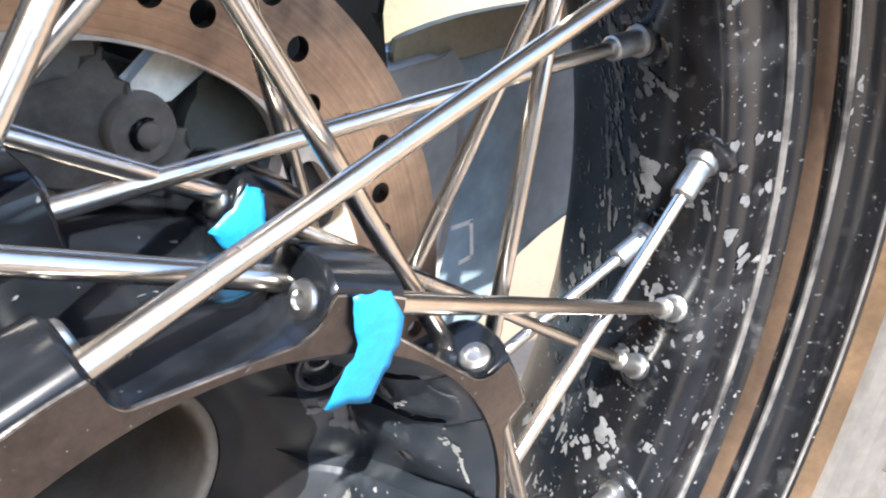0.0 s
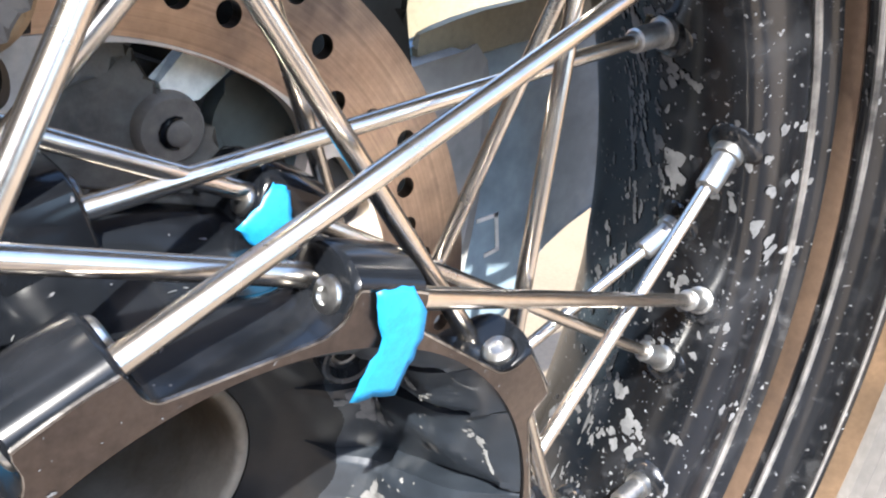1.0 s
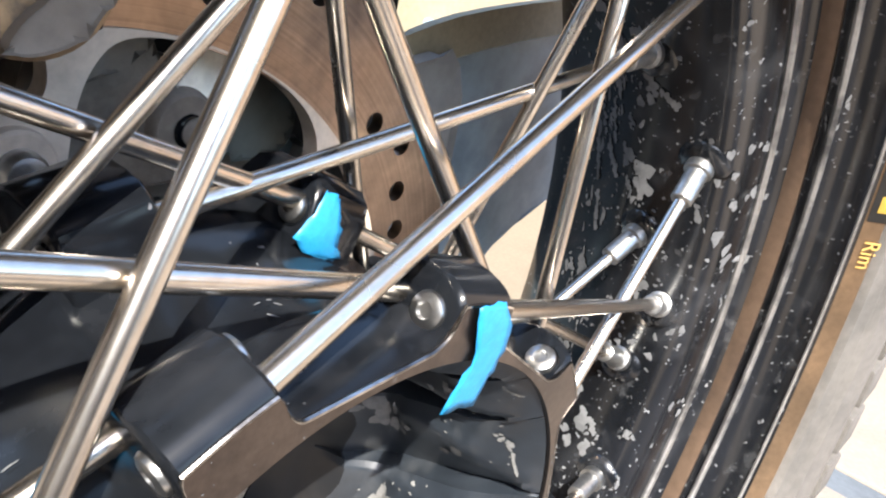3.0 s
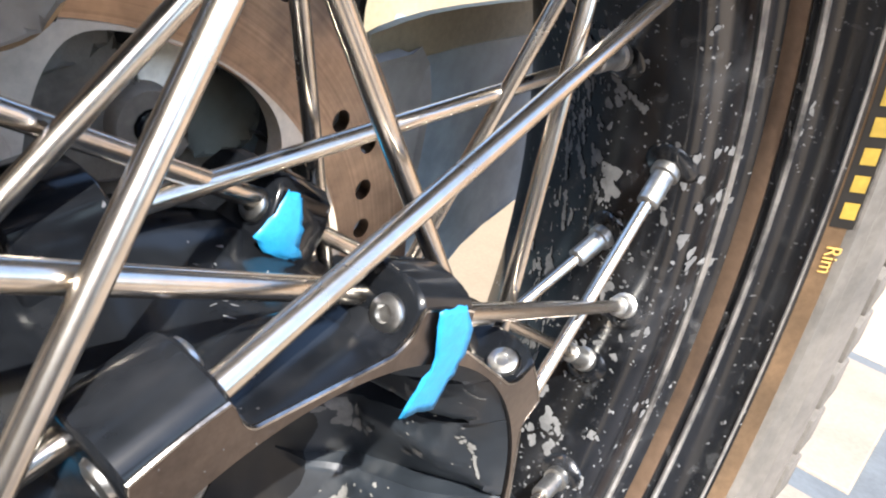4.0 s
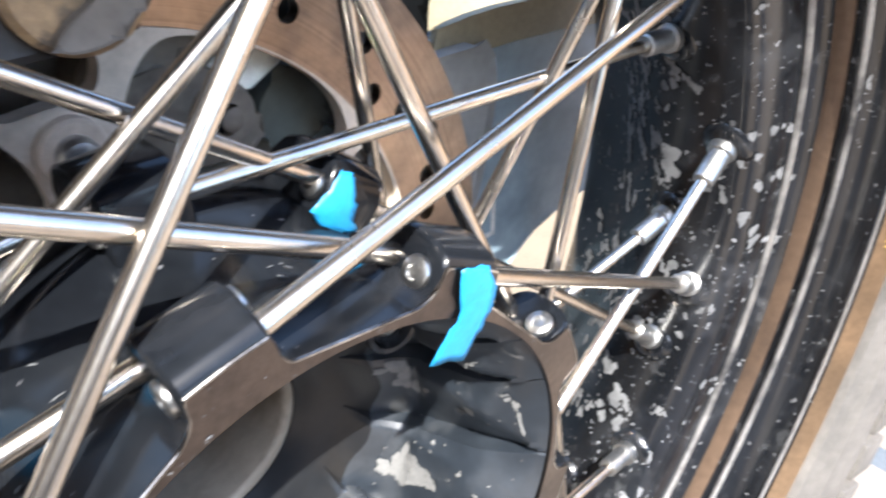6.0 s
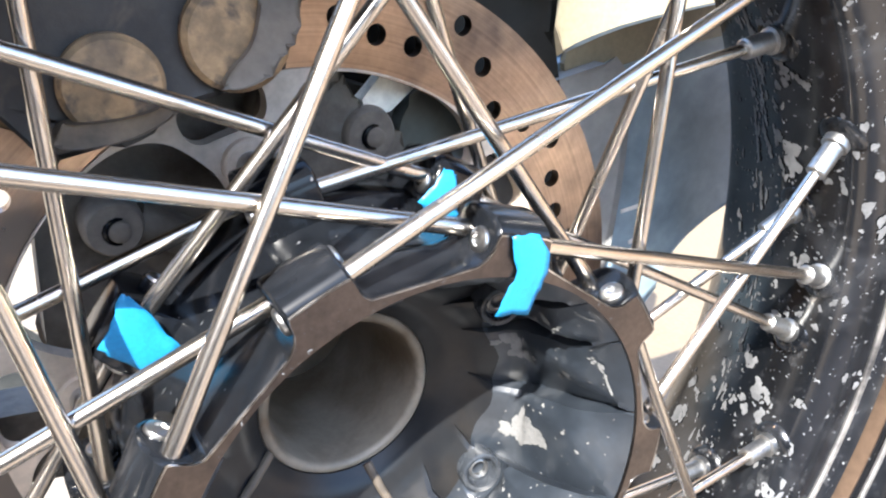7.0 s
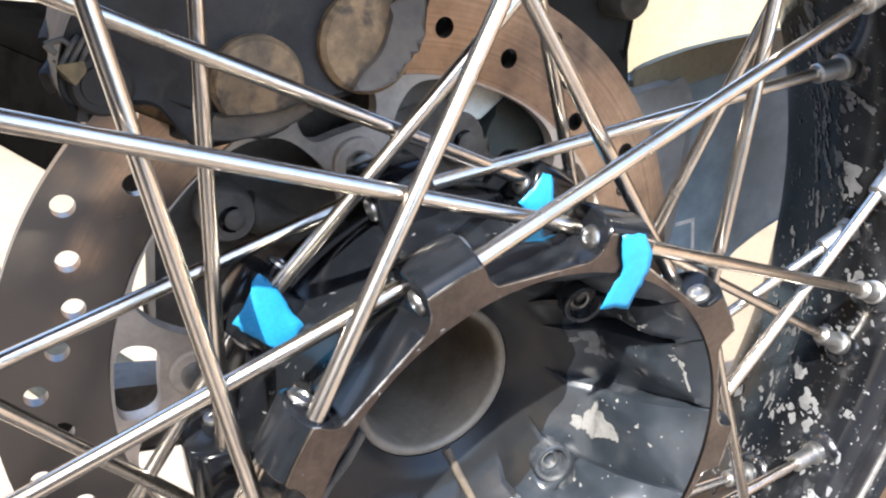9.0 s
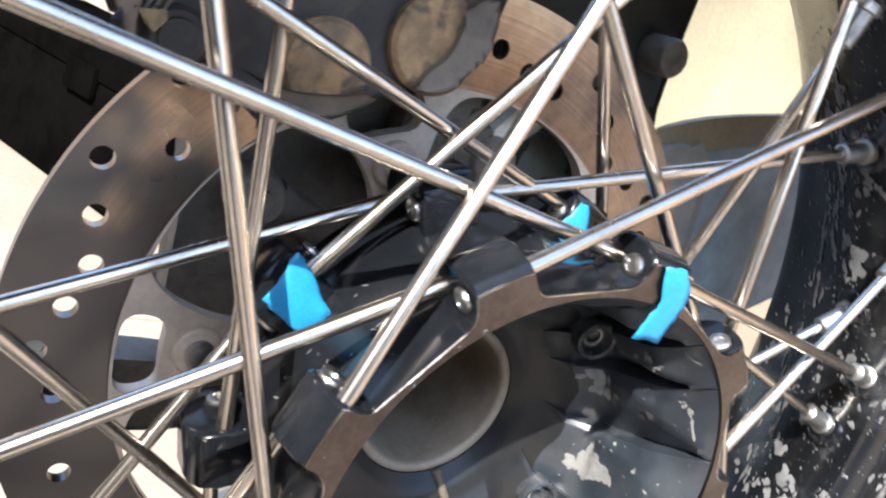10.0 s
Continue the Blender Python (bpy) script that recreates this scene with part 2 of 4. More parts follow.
def plate(outer, holes, y0, y1):
    """A flat plate between depths y0 and y1, cut along closed loops of (x, z)."""
    from mathutils.geometry import delaunay_2d_cdt
    loops = [outer] + holes
    pts, edges = [], []
    for loop in loops:
        n = len(pts)
        pts += [Vector(p) for p in loop]
        edges += [(n + i, n + (i + 1) % len(loop)) for i in range(len(loop))]
    co, ed, fa, *_ = delaunay_2d_cdt(pts, edges, [], 0, 1e-7)
    keep = []
    for f in fa:
        c = sum((co[i] for i in f), Vector((0, 0))) / len(f)
        if inside(c, outer) and not any(inside(c, h) for h in holes):
            keep.append(f)
    bm = bmesh.new()
    front = [bm.verts.new((c.x, y0, c.y)) for c in co]
    back = [bm.verts.new((c.x, y1, c.y)) for c in co]
    for f in keep:
        bm.faces.new([front[i] for i in f])
        bm.faces.new([back[i] for i in reversed(f)])
    rim_edges = [(e.verts[0], e.verts[1]) for e in bm.edges if len(e.link_faces) == 1]
    fi = {v: i for i, v in enumerate(front)}
    for a, b in rim_edges:
        if a in fi and b in fi:
            bm.faces.new((a, b, back[fi[b]], back[fi[a]]))
    bmesh.ops.delete(bm, geom=[v for v in bm.verts if not v.link_faces], context="VERTS")
    return bm


def ring_loop(r, n, cx=0.0, cz=0.0):
    return [(cx + r * math.cos(2 * math.pi * i / n), cz + r * math.sin(2 * math.pi * i / n)) for i in range(n)]


def sector_loop(r0, r1, a0, a1, round_=0.004, n=12):
    """A window between two radii and two angles, with rounded corners."""
    pts = []
    for r, angles in ((r1, (a0, a1)), (r0, (a1, a0))):
        for i in range(n + 1):
            a = angles[0] + (angles[1] - angles[0]) * i / n
            pts.append((r * math.cos(radians(a)), r * math.sin(radians(a))))
    for _ in range(3):
        pts = [q for p, s in zip(pts, pts[1:] + pts[:1]) for q in ((p[0] * 0.75 + s[0] * 0.25, p[1] * 0.75 + s[1] * 0.25), (p[0] * 0.25 + s[0] * 0.75, p[1] * 0.25 + s[1] * 0.75))]
    return pts


# ---- the wheel ----
AXLE = 0.31
wheel = tagged(new("motorcycle_wheel"), "black spoked motorcycle wheel with bare hub and splashed rim", "wheel")
wheel.location = (0, 0, AXLE)
MID = -0.060

# rim: inner well, humps and lips on both sides
far_half = [(0.2000, 0.0), (0.2000, 0.0160), (0.2012, 0.0200), (0.2035, 0.0260), (0.2070, 0.0340), (0.2110, 0.0430), (0.2155, 0.0530), (0.2200, 0.0620), (0.2265, 0.0690), (0.2300, 0.0690)]
near_half = [(0.2000, 0.0), (0.2000, 0.0130), (0.2010, 0.0158), (0.2045, 0.0185), (0.2110, 0.0208), (0.2165, 0.0222), (0.2195, 0.0230), (0.2208, 0.0236), (0.2206, 0.0244), (0.2214, 0.0252), (0.2240, 0.0264), (0.2260, 0.0290), (0.2270, 0.0325), (0.2270, 0.0362), (0.2264, 0.0388),
             (0.2256, 0.0398), (0.2254, 0.0408), (0.2260, 0.0417), (0.2280, 0.0430), (0.2296, 0.0462), (0.2302, 0.0510), (0.2298, 0.0552), (0.2292, 0.0568), (0.2300, 0.0584), (0.2322, 0.0625), (0.2344, 0.0668), (0.2362, 0.0672)]
outer_skin = [(0.2362, 0.0655), (0.2335, 0.0610), (0.2318, 0.0450), (0.2290, 0.0250), (0.2180, 0.0190), (0.2060, 0.0150), (0.2060, -0.0200), (0.2130, -0.0320), (0.2180, -0.0450), (0.2220, -0.0610), (0.2300, -0.0660)]
prof = [(r, MID + u) for r, u in reversed(far_half)] + [(r, MID - u) for r, u in near_half[1:]] + [(r, MID - u) for r, u in outer_skin]
rim = part("rim", lathe(prof, 240), RIM, wheel, "glossy black rim splashed with pale dried spots")

tp = [(0.2325, 0.0630), (0.2336, 0.0668), (0.2348, 0.0682), (0.2362, 0.0684), (0.2400, 0.0712), (0.2416, 0.0711), (0.2460, 0.0740), (0.2478, 0.0738), (0.2540, 0.0765), (0.2620, 0.0776), (0.2690, 0.0766), (0.2760, 0.0730), (0.2840, 0.0660), (0.2940, 0.0560), (0.3030, 0.0430), (0.3080, 0.0220), (0.3095, 0.0)]
prof = [(r, MID + u) for r, u in tp] + [(r, MID - u) for r, u in reversed(tp[:-1])]
prof += [(0.2325, MID - 0.058), (0.2325, MID + 0.058)]
tyre = part("tyre", lathe(prof, 240), RUBBER, wheel, "grey dusty rubber tyre")


block_me = None
for i in range(72):
    if block_me is None:
        bm = bmesh.new()
        box(bm, (0.2690, MID - 0.0790, -0.0092), (0.2985, MID - 0.0540, 0.0092), bevel=0.0016)
        ob = part("tread_block", bm, RUBBER, tyre)
        block_me = ob.data
    else:
        ob = new("tread_block", block_me)
        ob.parent = tyre
    ob.matrix_basis = Matrix.Rotation(radians(-5.0 * i), 4, "Y")

bm = lathe([(0.2300, MID - 0.0588), (0.2320, MID - 0.0627), (0.2341, MID - 0.0671), (0.2352, MID - 0.0676), (0.2352, MID - 0.0668), (0.2344, MID - 0.0662), (0.2324, MID - 0.0621), (0.2304, MID - 0.0584)], 240)
part("rim_lip", bm, LIP, rim, "worn brownish lip of the rim")
# Bright metal rings carry the highlight lines along the beads.
for r, u, thick in ((0.2208, 0.0242, 0.0015), (0.2256, 0.0405, 0.0013), (0.2291, 0.0570, 0.0007)):
    ring = [(r + 0.0004 - thick * math.cos(a), MID - u + thick * math.sin(a)) for a in [k * math.pi / 4 for k in range(8)]]
    part("bead", lathe(ring, 240), BEAD, rim, "bright highlight line on the rim's bead")
# Brown ring stands in for the ground's reflection in the groove.
band = [(0.2285, MID - 0.0290), (0.2262, MID - 0.0293), (0.2259, MID - 0.0310), (0.2259, MID - 0.0342), (0.2262, MID - 0.0358), (0.2285, MID - 0.0362)]
part("reflection_band", lathe(band, 240), surface("brown_reflection", (0.17, 0.115, 0.08), 0.35, 0.6, (0.07, 0.05, 0.04), mix=(0.45, 0.7), scale=25, fine=300, bump=0.03), rim, "brown reflection painted between the beads")
STICKER = surface("black_sticker", (0.012, 0.012, 0.012), 0.35, 0.0, scale=40, fine=300, bump=0.02)
YELLOW = surface("yellow_print", (0.38, 0.26, 0.045), 0.5, 0.0, (0.30, 0.205, 0.035), scale=80, fine=400, bump=0.03)


def on_lip(t, deg, lift):
    """A point on the lip: t from 0 at its inner to 1 at its outer edge."""
    return polar(0.2300 + 0.0041 * t - lift * 0.85, MID - 0.0588 - 0.0083 * t - lift * 0.5, deg)


def lip_patch(bm, t0, t1, a0, a1, lift, n=8):
    rows = [[bm.verts.new(on_lip(t, a0 + (a1 - a0) * i / n, lift)) for t in (t0, t1)] for i in range(n + 1)]
    for p, q in zip(rows, rows[1:]):
        bm.faces.new((p[0], p[1], q[1], q[0]))


bm = bmesh.new()
lip_patch(bm, 0.06, 0.98, 24.6, 47.0, 0.0003, 30)
sticker = part("sticker", bm, STICKER, rim, "black sticker with plain yellow marks")
for a0, a1 in ((36.8, 39.4), (33.8, 36.2), (31.0, 33.2), (28.2, 30.4), (25.4, 27.6)):
    bm = bmesh.new()
    lip_patch(bm, 0.30, 0.84, a0 + 0.2, a1 - 0.3, 0.0005)
    part("yellow_mark", bm, YELLOW, sticker)
word = bpy.data.curves.new("word", "FONT")
word.body, word.size, word.extrude = "Rim", 0.0078, 0.0001
word.materials.append(surface("gold_print", (0.50, 0.33, 0.10), 0.5, 0.0, (0.42, 0.27, 0.08), scale=80, fine=400, bump=0.03))
text = new("printed_word", word)
text.parent = rim
right = (on_lip(0.5, 21.4, 0) - on_lip(0.5, 22.4, 0)).normalized()
upward = (on_lip(0.9, 22.0, 0) - on_lip(0.1, 22.0, 0)).normalized()
upward = (upward - right * upward.dot(right)).normalized()
face = right.cross(upward)
text.matrix_basis = Matrix.Translation(on_lip(0.26, 22.7, 0.0006)) @ Matrix((right, upward, face)).transposed().to_4x4()

# spokes: radius, angle and depth where they leave the hub, angle and depth at the rim
R_RIM = 0.2002
SPOKES = {
    "near_back": [(0.0775, 78.7, -0.0935, 11.3, -0.0659),
                  (0.0798, 119.0, -0.0940, 52.5, -0.0749),
                  (0.0789, 158.9, -0.0945, 92.1, -0.0725),
                  (0.0746, 199.6, -0.0886, 131.5, -0.0698),
                  (0.0772, 239.6, -0.0900, 172.3, -0.0700),
                  (0.0772, 279.6, -0.0900, 212.3, -0.0700),
                  (0.0772, 319.6, -0.0900, 252.3, -0.0700),
                  (0.0772, 359.6, -0.0900, 292.3, -0.0700),
                  (0.0788, 38.3, -0.0900, 331.4, -0.0687)],
    "near_fore": [(0.0745, 321.2, -0.0817, 29.4, -0.0689),
                  (0.0750, 0.4, -0.0821, 68.3, -0.0659),
                  (0.0765, 42.4, -0.0829, 110.1, -0.0671),
                  (0.0773, 81.5, -0.0840, 148.9, -0.0813),
                  (0.0761, 120.7, -0.0820, 188.3, -0.0722),
                  (0.0772, 160.9, -0.0800, 228.2, -0.0670),
                  (0.0772, 200.9, -0.0800, 268.2, -0.0670),
                  (0.0772, 240.9, -0.0800, 308.2, -0.0670),
                  (0.0772, 280.9, -0.0800, 348.2, -0.0670)],
    "far_back": [(0.0771, 70.0, -0.0347, 2.7, -0.0580),
                  (0.0791, 107.4, -0.0430, 40.4, -0.0471),
                  (0.0807, 147.5, -0.0459, 81.1, -0.0589),
                  (0.0771, 188.0, -0.0434, 120.5, -0.0429),
                  (0.0796, 227.8, -0.0292, 161.1, -0.0592),
                  (0.0772, 269.3, -0.0330, 202.0, -0.0560),
                  (0.0772, 309.3, -0.0330, 242.0, -0.0560),
                  (0.0772, 349.3, -0.0330, 282.0, -0.0560),
                  (0.0772, 29.3, -0.0330, 322.0, -0.0560)],
    "far_fore": [(0.0773, 311.3, -0.0199, 18.6, -0.0499),
                  (0.0744, 352.7, -0.0288, 61.0, -0.0579),
                  (0.0750, 31.1, -0.0288, 99.0, -0.0487),
                  (0.0793, 73.9, -0.0415, 140.8, -0.0538),
                  (0.0774, 112.1, -0.0304, 179.5, -0.0535),
                  (0.0762, 151.5, -0.0306, 219.1, -0.0512),
                  (0.0772, 191.5, -0.0330, 258.8, -0.0500),
                  (0.0772, 231.5, -0.0330, 298.8, -0.0500),
                  (0.0777, 273.0, -0.0492, 340.3, -0.0434)],
}

# dried splashes: thin irregular blobs that follow the rim's inner face
RIM_FACE = [(MID - u, r) for r, u in reversed(near_half)] + [(MID + u, r) for r, u in far_half[1:]]


def rim_radius(d):
    for (d0, r0), (d1, r1) in zip(RIM_FACE, RIM_FACE[1:]):
        if d0 <= d <= d1:
            return r0 + (r1 - r0) * (d - d0) / (d1 - d0 + 1e-9)
    return RIM_FACE[0][1]


def on_rim(ang, d, lift):
    """Points of the rim's face round one place, from metres along and across the face."""
    slope = (rim_radius(d + 0.0005) - rim_radius(d - 0.0005)) / 0.001
    k = 1 / math.sqrt(1 + slope * slope)
    return lambda u, v: polar(rim_radius(d + v * k) - lift * k, d + v * k + lift * slope * k, ang + math.degrees(u / 0.2))


def blob(bm, at, size, rng, stretch=1.0, turn=0.0, n=11):
    """A flat patch with an uneven outline; at(u, v) gives its points from metres along and across."""
    mid = bm.verts.new(at(0, 0))
    phase = [rng.uniform(0, 6.3) for _ in range(3)]
    ring = []
    for i in range(n):
        a = 2 * math.pi * i / n
        k = size * (1 + 0.20 * math.sin(2 * a + phase[0]) + 0.17 * math.sin(3 * a + phase[1]) + 0.11 * math.sin(5 * a + phase[2]))
        x, y = k * math.cos(a) * stretch, k * math.sin(a)
        u, v = x * math.cos(turn) - y * math.sin(turn), x * math.sin(turn) + y * math.cos(turn)
        ring.append(bm.verts.new(at(u, v)))
    for i in range(n):
        bm.faces.new((mid, ring[i], ring[(i + 1) % n]))


SPLASH = surface("dried_pale_splash", (0.132, 0.134, 0.139), 0.55, 0.0, (0.078, 0.080, 0.084), scale=110, fine=700, bump=0.1)
rng = random.Random(5)
bm = bmesh.new()
for i in range(850):
    ang = rng.uniform(0, 360)
    d = MID + rng.choice((rng.gauss(0, 0.022), rng.uniform(-0.055, 0.060)))
    d = max(MID - 0.060, min(MID + 0.060, d))
    size = 0.00018 + 0.0007 * rng.random() ** 6
    if d < MID - 0.027 and rng.random() < 0.88:
        continue
    lift = rng.uniform(0.00015, 0.0004)
    blob(bm, on_rim(ang, d, lift), size, rng, rng.uniform(0.8, 1.6), rng.uniform(-0.5, 0.5), 12)
for ang, d, size, st in ((26.9, -0.0385, 0.0042, 1.0), (26.2, -0.0455, 0.0052, 0.8), (24.8, -0.0480, 0.0040, 1.2), (12.0, -0.0560, 0.0030, 1.3), (10.6, -0.0600, 0.0026, 1.0), (30.5, -0.0750, 0.0022, 1.8),
                         (21.5, -0.0800, 0.0020, 2.0), (3.5, -0.0480, 0.0030, 1.2), (1.0, -0.0560, 0.0026, 1.6), (-6.0, -0.0500, 0.0042, 1.1), (-9.0, -0.0560, 0.0036, 0.9), (-12.0, -0.0650, 0.0034, 1.3),
                         (38.0, -0.0330, 0.0036, 2.4), (41.5, -0.0420, 0.0026, 2.0), (45.0, -0.0300, 0.0030, 2.2), (37.0, -0.0980, 0.0014, 1.2), (35.0, -0.1010, 0.0009, 2.6), (33.0, -0.1000, 0.0008, 3.0)):
    for j in range(3):
        aa, dd, ss, lift = ang + rng.uniform(-0.8, 0.8), d + rng.uniform(-0.0025, 0.0025), size * rng.uniform(0.45, 0.8), rng.uniform(0.00015, 0.0005)
        blob(bm, on_rim(aa, dd, lift), ss, rng, st, rng.uniform(-0.4, 0.4), 13)
for i in range(70):
    ang, d, lift = rng.uniform(-25, 55), rng.uniform(-0.036, -0.021), rng.uniform(0.00015, 0.0004)
    blob(bm, on_rim(ang, d, lift), rng.uniform(0.0004, 0.0011), rng, rng.uniform(2.0, 5.0), rng.uniform(-0.15, 0.15), 11)
for i in range(190):
    ang, d, lift = rng.uniform(18, 64), rng.uniform(-0.054, 0.0), rng.uniform(0.00015, 0.0004)
    blob(bm, on_rim(ang, d, lift), 0.0003 + 0.0008 * rng.random() ** 4, rng, rng.uniform(1.0, 2.6), rng.uniform(-0.4, 0.4), 14)
for side, rows in SPOKES.items():
    for rh, ah, dh, ar, dr in rows:
        for i in range(15):
            ang, d = ar + rng.gauss(0, 2.0), dr + rng.gauss(0, 0.0062)
            size, lift = 0.0004 + 0.0012 * rng.random() ** 2, rng.uniform(0.00015, 0.0006)
            blob(bm, on_rim(ang, d, lift), size, rng, rng.uniform(0.8, 1.8), rng.uniform(-1.5, 1.5), 14)
        for i in range(22):
            ang, d = ar + rng.gauss(0, 3.2), dr + rng.gauss(0, 0.0085)
            size, lift = 0.0002 + 0.0006 * rng.random() ** 5, rng.uniform(0.00015, 0.0004)
            blob(bm, on_rim(ang, d, lift), size, rng, rng.uniform(0.7, 1.7), rng.uniform(-1.5, 1.5), 10)
for a0, d0, a1, d1, size in ((33.5, -0.0215, 27.8, -0.0259, 0.0010), (37.1, -0.0274, 33.3, -0.0328, 0.0016), (32.2, -0.0297, 27.9, -0.0319, 0.0012), (43.1, -0.0290, 39.6, -0.0301, 0.0022), (37.5, -0.0448, 35.0, -0.0570, 0.0013),
                             (26.5, -0.0293, 23.9, -0.0344, 0.0014), (24.4, -0.0404, 22.4, -0.0444, 0.0010), (26.7, -0.0217, 22.3, -0.0250, 0.0012), (49.0, -0.0280, 45.5, -0.0320, 0.0017), (20.0, -0.0260, 16.0, -0.0290, 0.0012)):
    for j in range(7):
        t, lift = j / 6, rng.uniform(0.00015, 0.0006)
        ang, d = a0 + (a1 - a0) * t + rng.uniform(-0.15, 0.15), d0 + (d1 - d0) * t + rng.uniform(-0.0004, 0.0004)
        blob(bm, on_rim(ang, d, lift), size * rng.uniform(0.6, 1.1), rng, 1.5, 0.0, 14)
for i in range(220):
    mid_a, mid_d, reach = rng.uniform(0, 360) if i < 150 else rng.uniform(-48, 14), MID + rng.uniform(-0.024, 0.052), 0.0006 + 0.0026 * rng.random() ** 2
    for j in range(rng.randint(3, 6)):
        ang, d, lift = mid_a + math.degrees(rng.gauss(0, reach) / 0.2), mid_d + rng.gauss(0, reach * 0.8), rng.uniform(0.00015, 0.0006)
        blob(bm, on_rim(ang, d, lift), reach * rng.uniform(0.35, 0.85), rng, rng.uniform(0.8, 1.7), rng.uniform(-1, 1), 13)
splashes = part("dried_residue", bm, SPLASH, rim, "pale dried splashes on the rim")
splashes["kind"] = "stuff"

def spoke_line(row):
    rh, ah, dh, ar, dr = row
    return polar(rh, dh, ah), polar(R_RIM, dr, ar)


for side, rows in SPOKES.items():
    for row in rows:
        p, q = spoke_line(row)
        w = (q - p).normalized()
        length = (q - p).length
        bm = bmesh.new()
        r = 0.00225
        steps = [-0.009, 0.004, 0.03, length - 0.03, length - 0.012]
        tube(bm, [p + w * s for s in steps], [0.0025, 0.0025, r, r, r], 16)
        spoke = part("spoke", bm, STEEL, wheel)
        bm = bmesh.new()
        tube(bm, [q - w * 0.017, q - w * 0.0165, q - w * 0.0045, q - w * 0.004, q - w * 0.001, q + w * 0.002], [0.0032, 0.0039, 0.0040, 0.0052, 0.0052, 0.0038], 14)
        part("nipple", bm, NICKEL, spoke, "grey metal spoke nipple")
        out = Vector((q.x, 0, q.z)).normalized()
        lean = Matrix.Translation(q + out * 0.0015) @ (-w - out * 0.6).normalized().to_track_quat("Z", "Y").to_matrix().to_4x4()
        bm = bmesh.new()
        for v in bmesh.ops.create_uvsphere(bm, u_segments=16, v_segments=8, radius=1)["verts"]:
            v.co = lean @ Vector((v.co.x * 0.0100, v.co.y * 0.0100, v.co.z * 0.0036))
        part("nipple_seat", bm, RIM, rim)


# hub: cup open towards the near side, with swirled pockets in its wall and floor
INNER = [(0.0700, -0.0968), (0.0697, -0.0930), (0.0692, -0.0860), (0.0688, -0.0780), (0.0684, -0.0700), (0.0676, -0.0620), (0.0660, -0.0550), (0.0625, -0.0500),
         (0.0575, -0.0465), (0.0520, -0.0440), (0.0465, -0.0420), (0.0410, -0.0402), (0.0360, -0.0385), (0.0307, -0.0345), (0.0304, -0.0250)]
OUTER = [(0.0309, 0.0100), (0.0480, 0.0080), (0.0490, -0.0060), (0.0560, -0.0200), (0.0700, -0.0205), (0.0725, -0.0230), (0.0725, -0.0440), (0.0695, -0.0500), (0.0690, -0.0680), (0.0702, -0.0800),
         (0.0704, -0.0920), (0.0705, -0.0968)]
NEAR_BLOCK, FAR_BLOCK = 121.6, 112.4
# pockets of the cup: the angle of each ledge, its bend along the profile, and the width in degrees of the plain facet under it
LEDGES = [-22.3, 5.6, 30.5] + [48.0 + 289.7 / 12 * k for k in range(13)]
BEND = [(0.0, 9.0), (1.0, 8.8), (2.0, 6.4), (2.7, 4.7), (3.5, 2.5), (4.7, 0.0), (5.7, -1.6), (7.0, -2.5), (9.0, -3.0), (10.7, 2.5), (14.0, 7.0)]
FACET = [(0.0, 26.0), (0.9, 24.0), (1.4, 18.0), (2.0, 13.5), (3.0, 9.0), (4.0, 6.0), (5.0, 4.2), (6.5, 3.0), (14.0, 3.0)]


def along(table, s):
    """The value at s of a table of (s, value)."""
    for (s0, v0), (s1, v1) in zip(table, table[1:]):
        if s <= s1:
            return v0 + (v1 - v0) * (s - s0) / (s1 - s0)
    return table[-1][1]


def pocket_of(s, a):
    """The pocket at angle a: its first ledge, its width, and the share of it passed."""
    rel = (a - along(BEND, s) - LEDGES[0]) % 360.0 + LEDGES[0]
    i = max(k for k in range(len(LEDGES) - 1) if LEDGES[k] <= rel + 1e-6)
    span = LEDGES[i + 1] - LEDGES[i]
    return LEDGES[i], span, min(1.0, max(0.0, (rel - LEDGES[i]) / span))


def cup_at(s, a):
    """The cup's inner surface: s runs along its profile from the mouth to the bore, a is the angle in degrees."""
    i = min(int(s), len(INNER) - 2)
    f = s - i
    r = INNER[i][0] * (1 - f) + INNER[i + 1][0] * f
    d = INNER[i][1] * (1 - f) + INNER[i + 1][1] * f
    first, span, t = pocket_of(s, a)
    facet = max(0.02, 1 - along(FACET, s) / span)
    saw = 1 - (1 - min(1.0, t / facet)) ** 1.8
    if t > facet:
        saw -= 0.30 * (t - facet) / (1 - facet)
    if t > 0.975:
        saw *= (1 - t) / 0.025
    fade = min(1.0, max(0.0, s / 2.8)) * min(1.0, max(0.0, (10.6 - s) / 3.6))
    # the pockets die out round the threaded bosses
    beside = (a + 32.0 + 36.0) % 72.0 - 36.0
    clear = min(1.0, math.hypot(beside / 10.0, (s - 7.0) / 1.9))
    amp = 0.0082 * fade * saw * clear * clear
    lean = min(1.0, max(0.0, (s - 5.5) / 2.0))
    return r - amp * (1.15 - 0.8 * lean), d - amp * (0.15 + 0.65 * lean)


POCKETS, STEPS = len(LEDGES) - 1, 40


def hub_warp(s, _, a):
    k = round(a / 360.0 * POCKETS * STEPS)
    i, f = (k // STEPS) % POCKETS, (k % STEPS) / STEPS
    a = LEDGES[i] + f * (LEDGES[i + 1] - LEDGES[i]) + along(BEND, s)
    return (*cup_at(s, a), a)


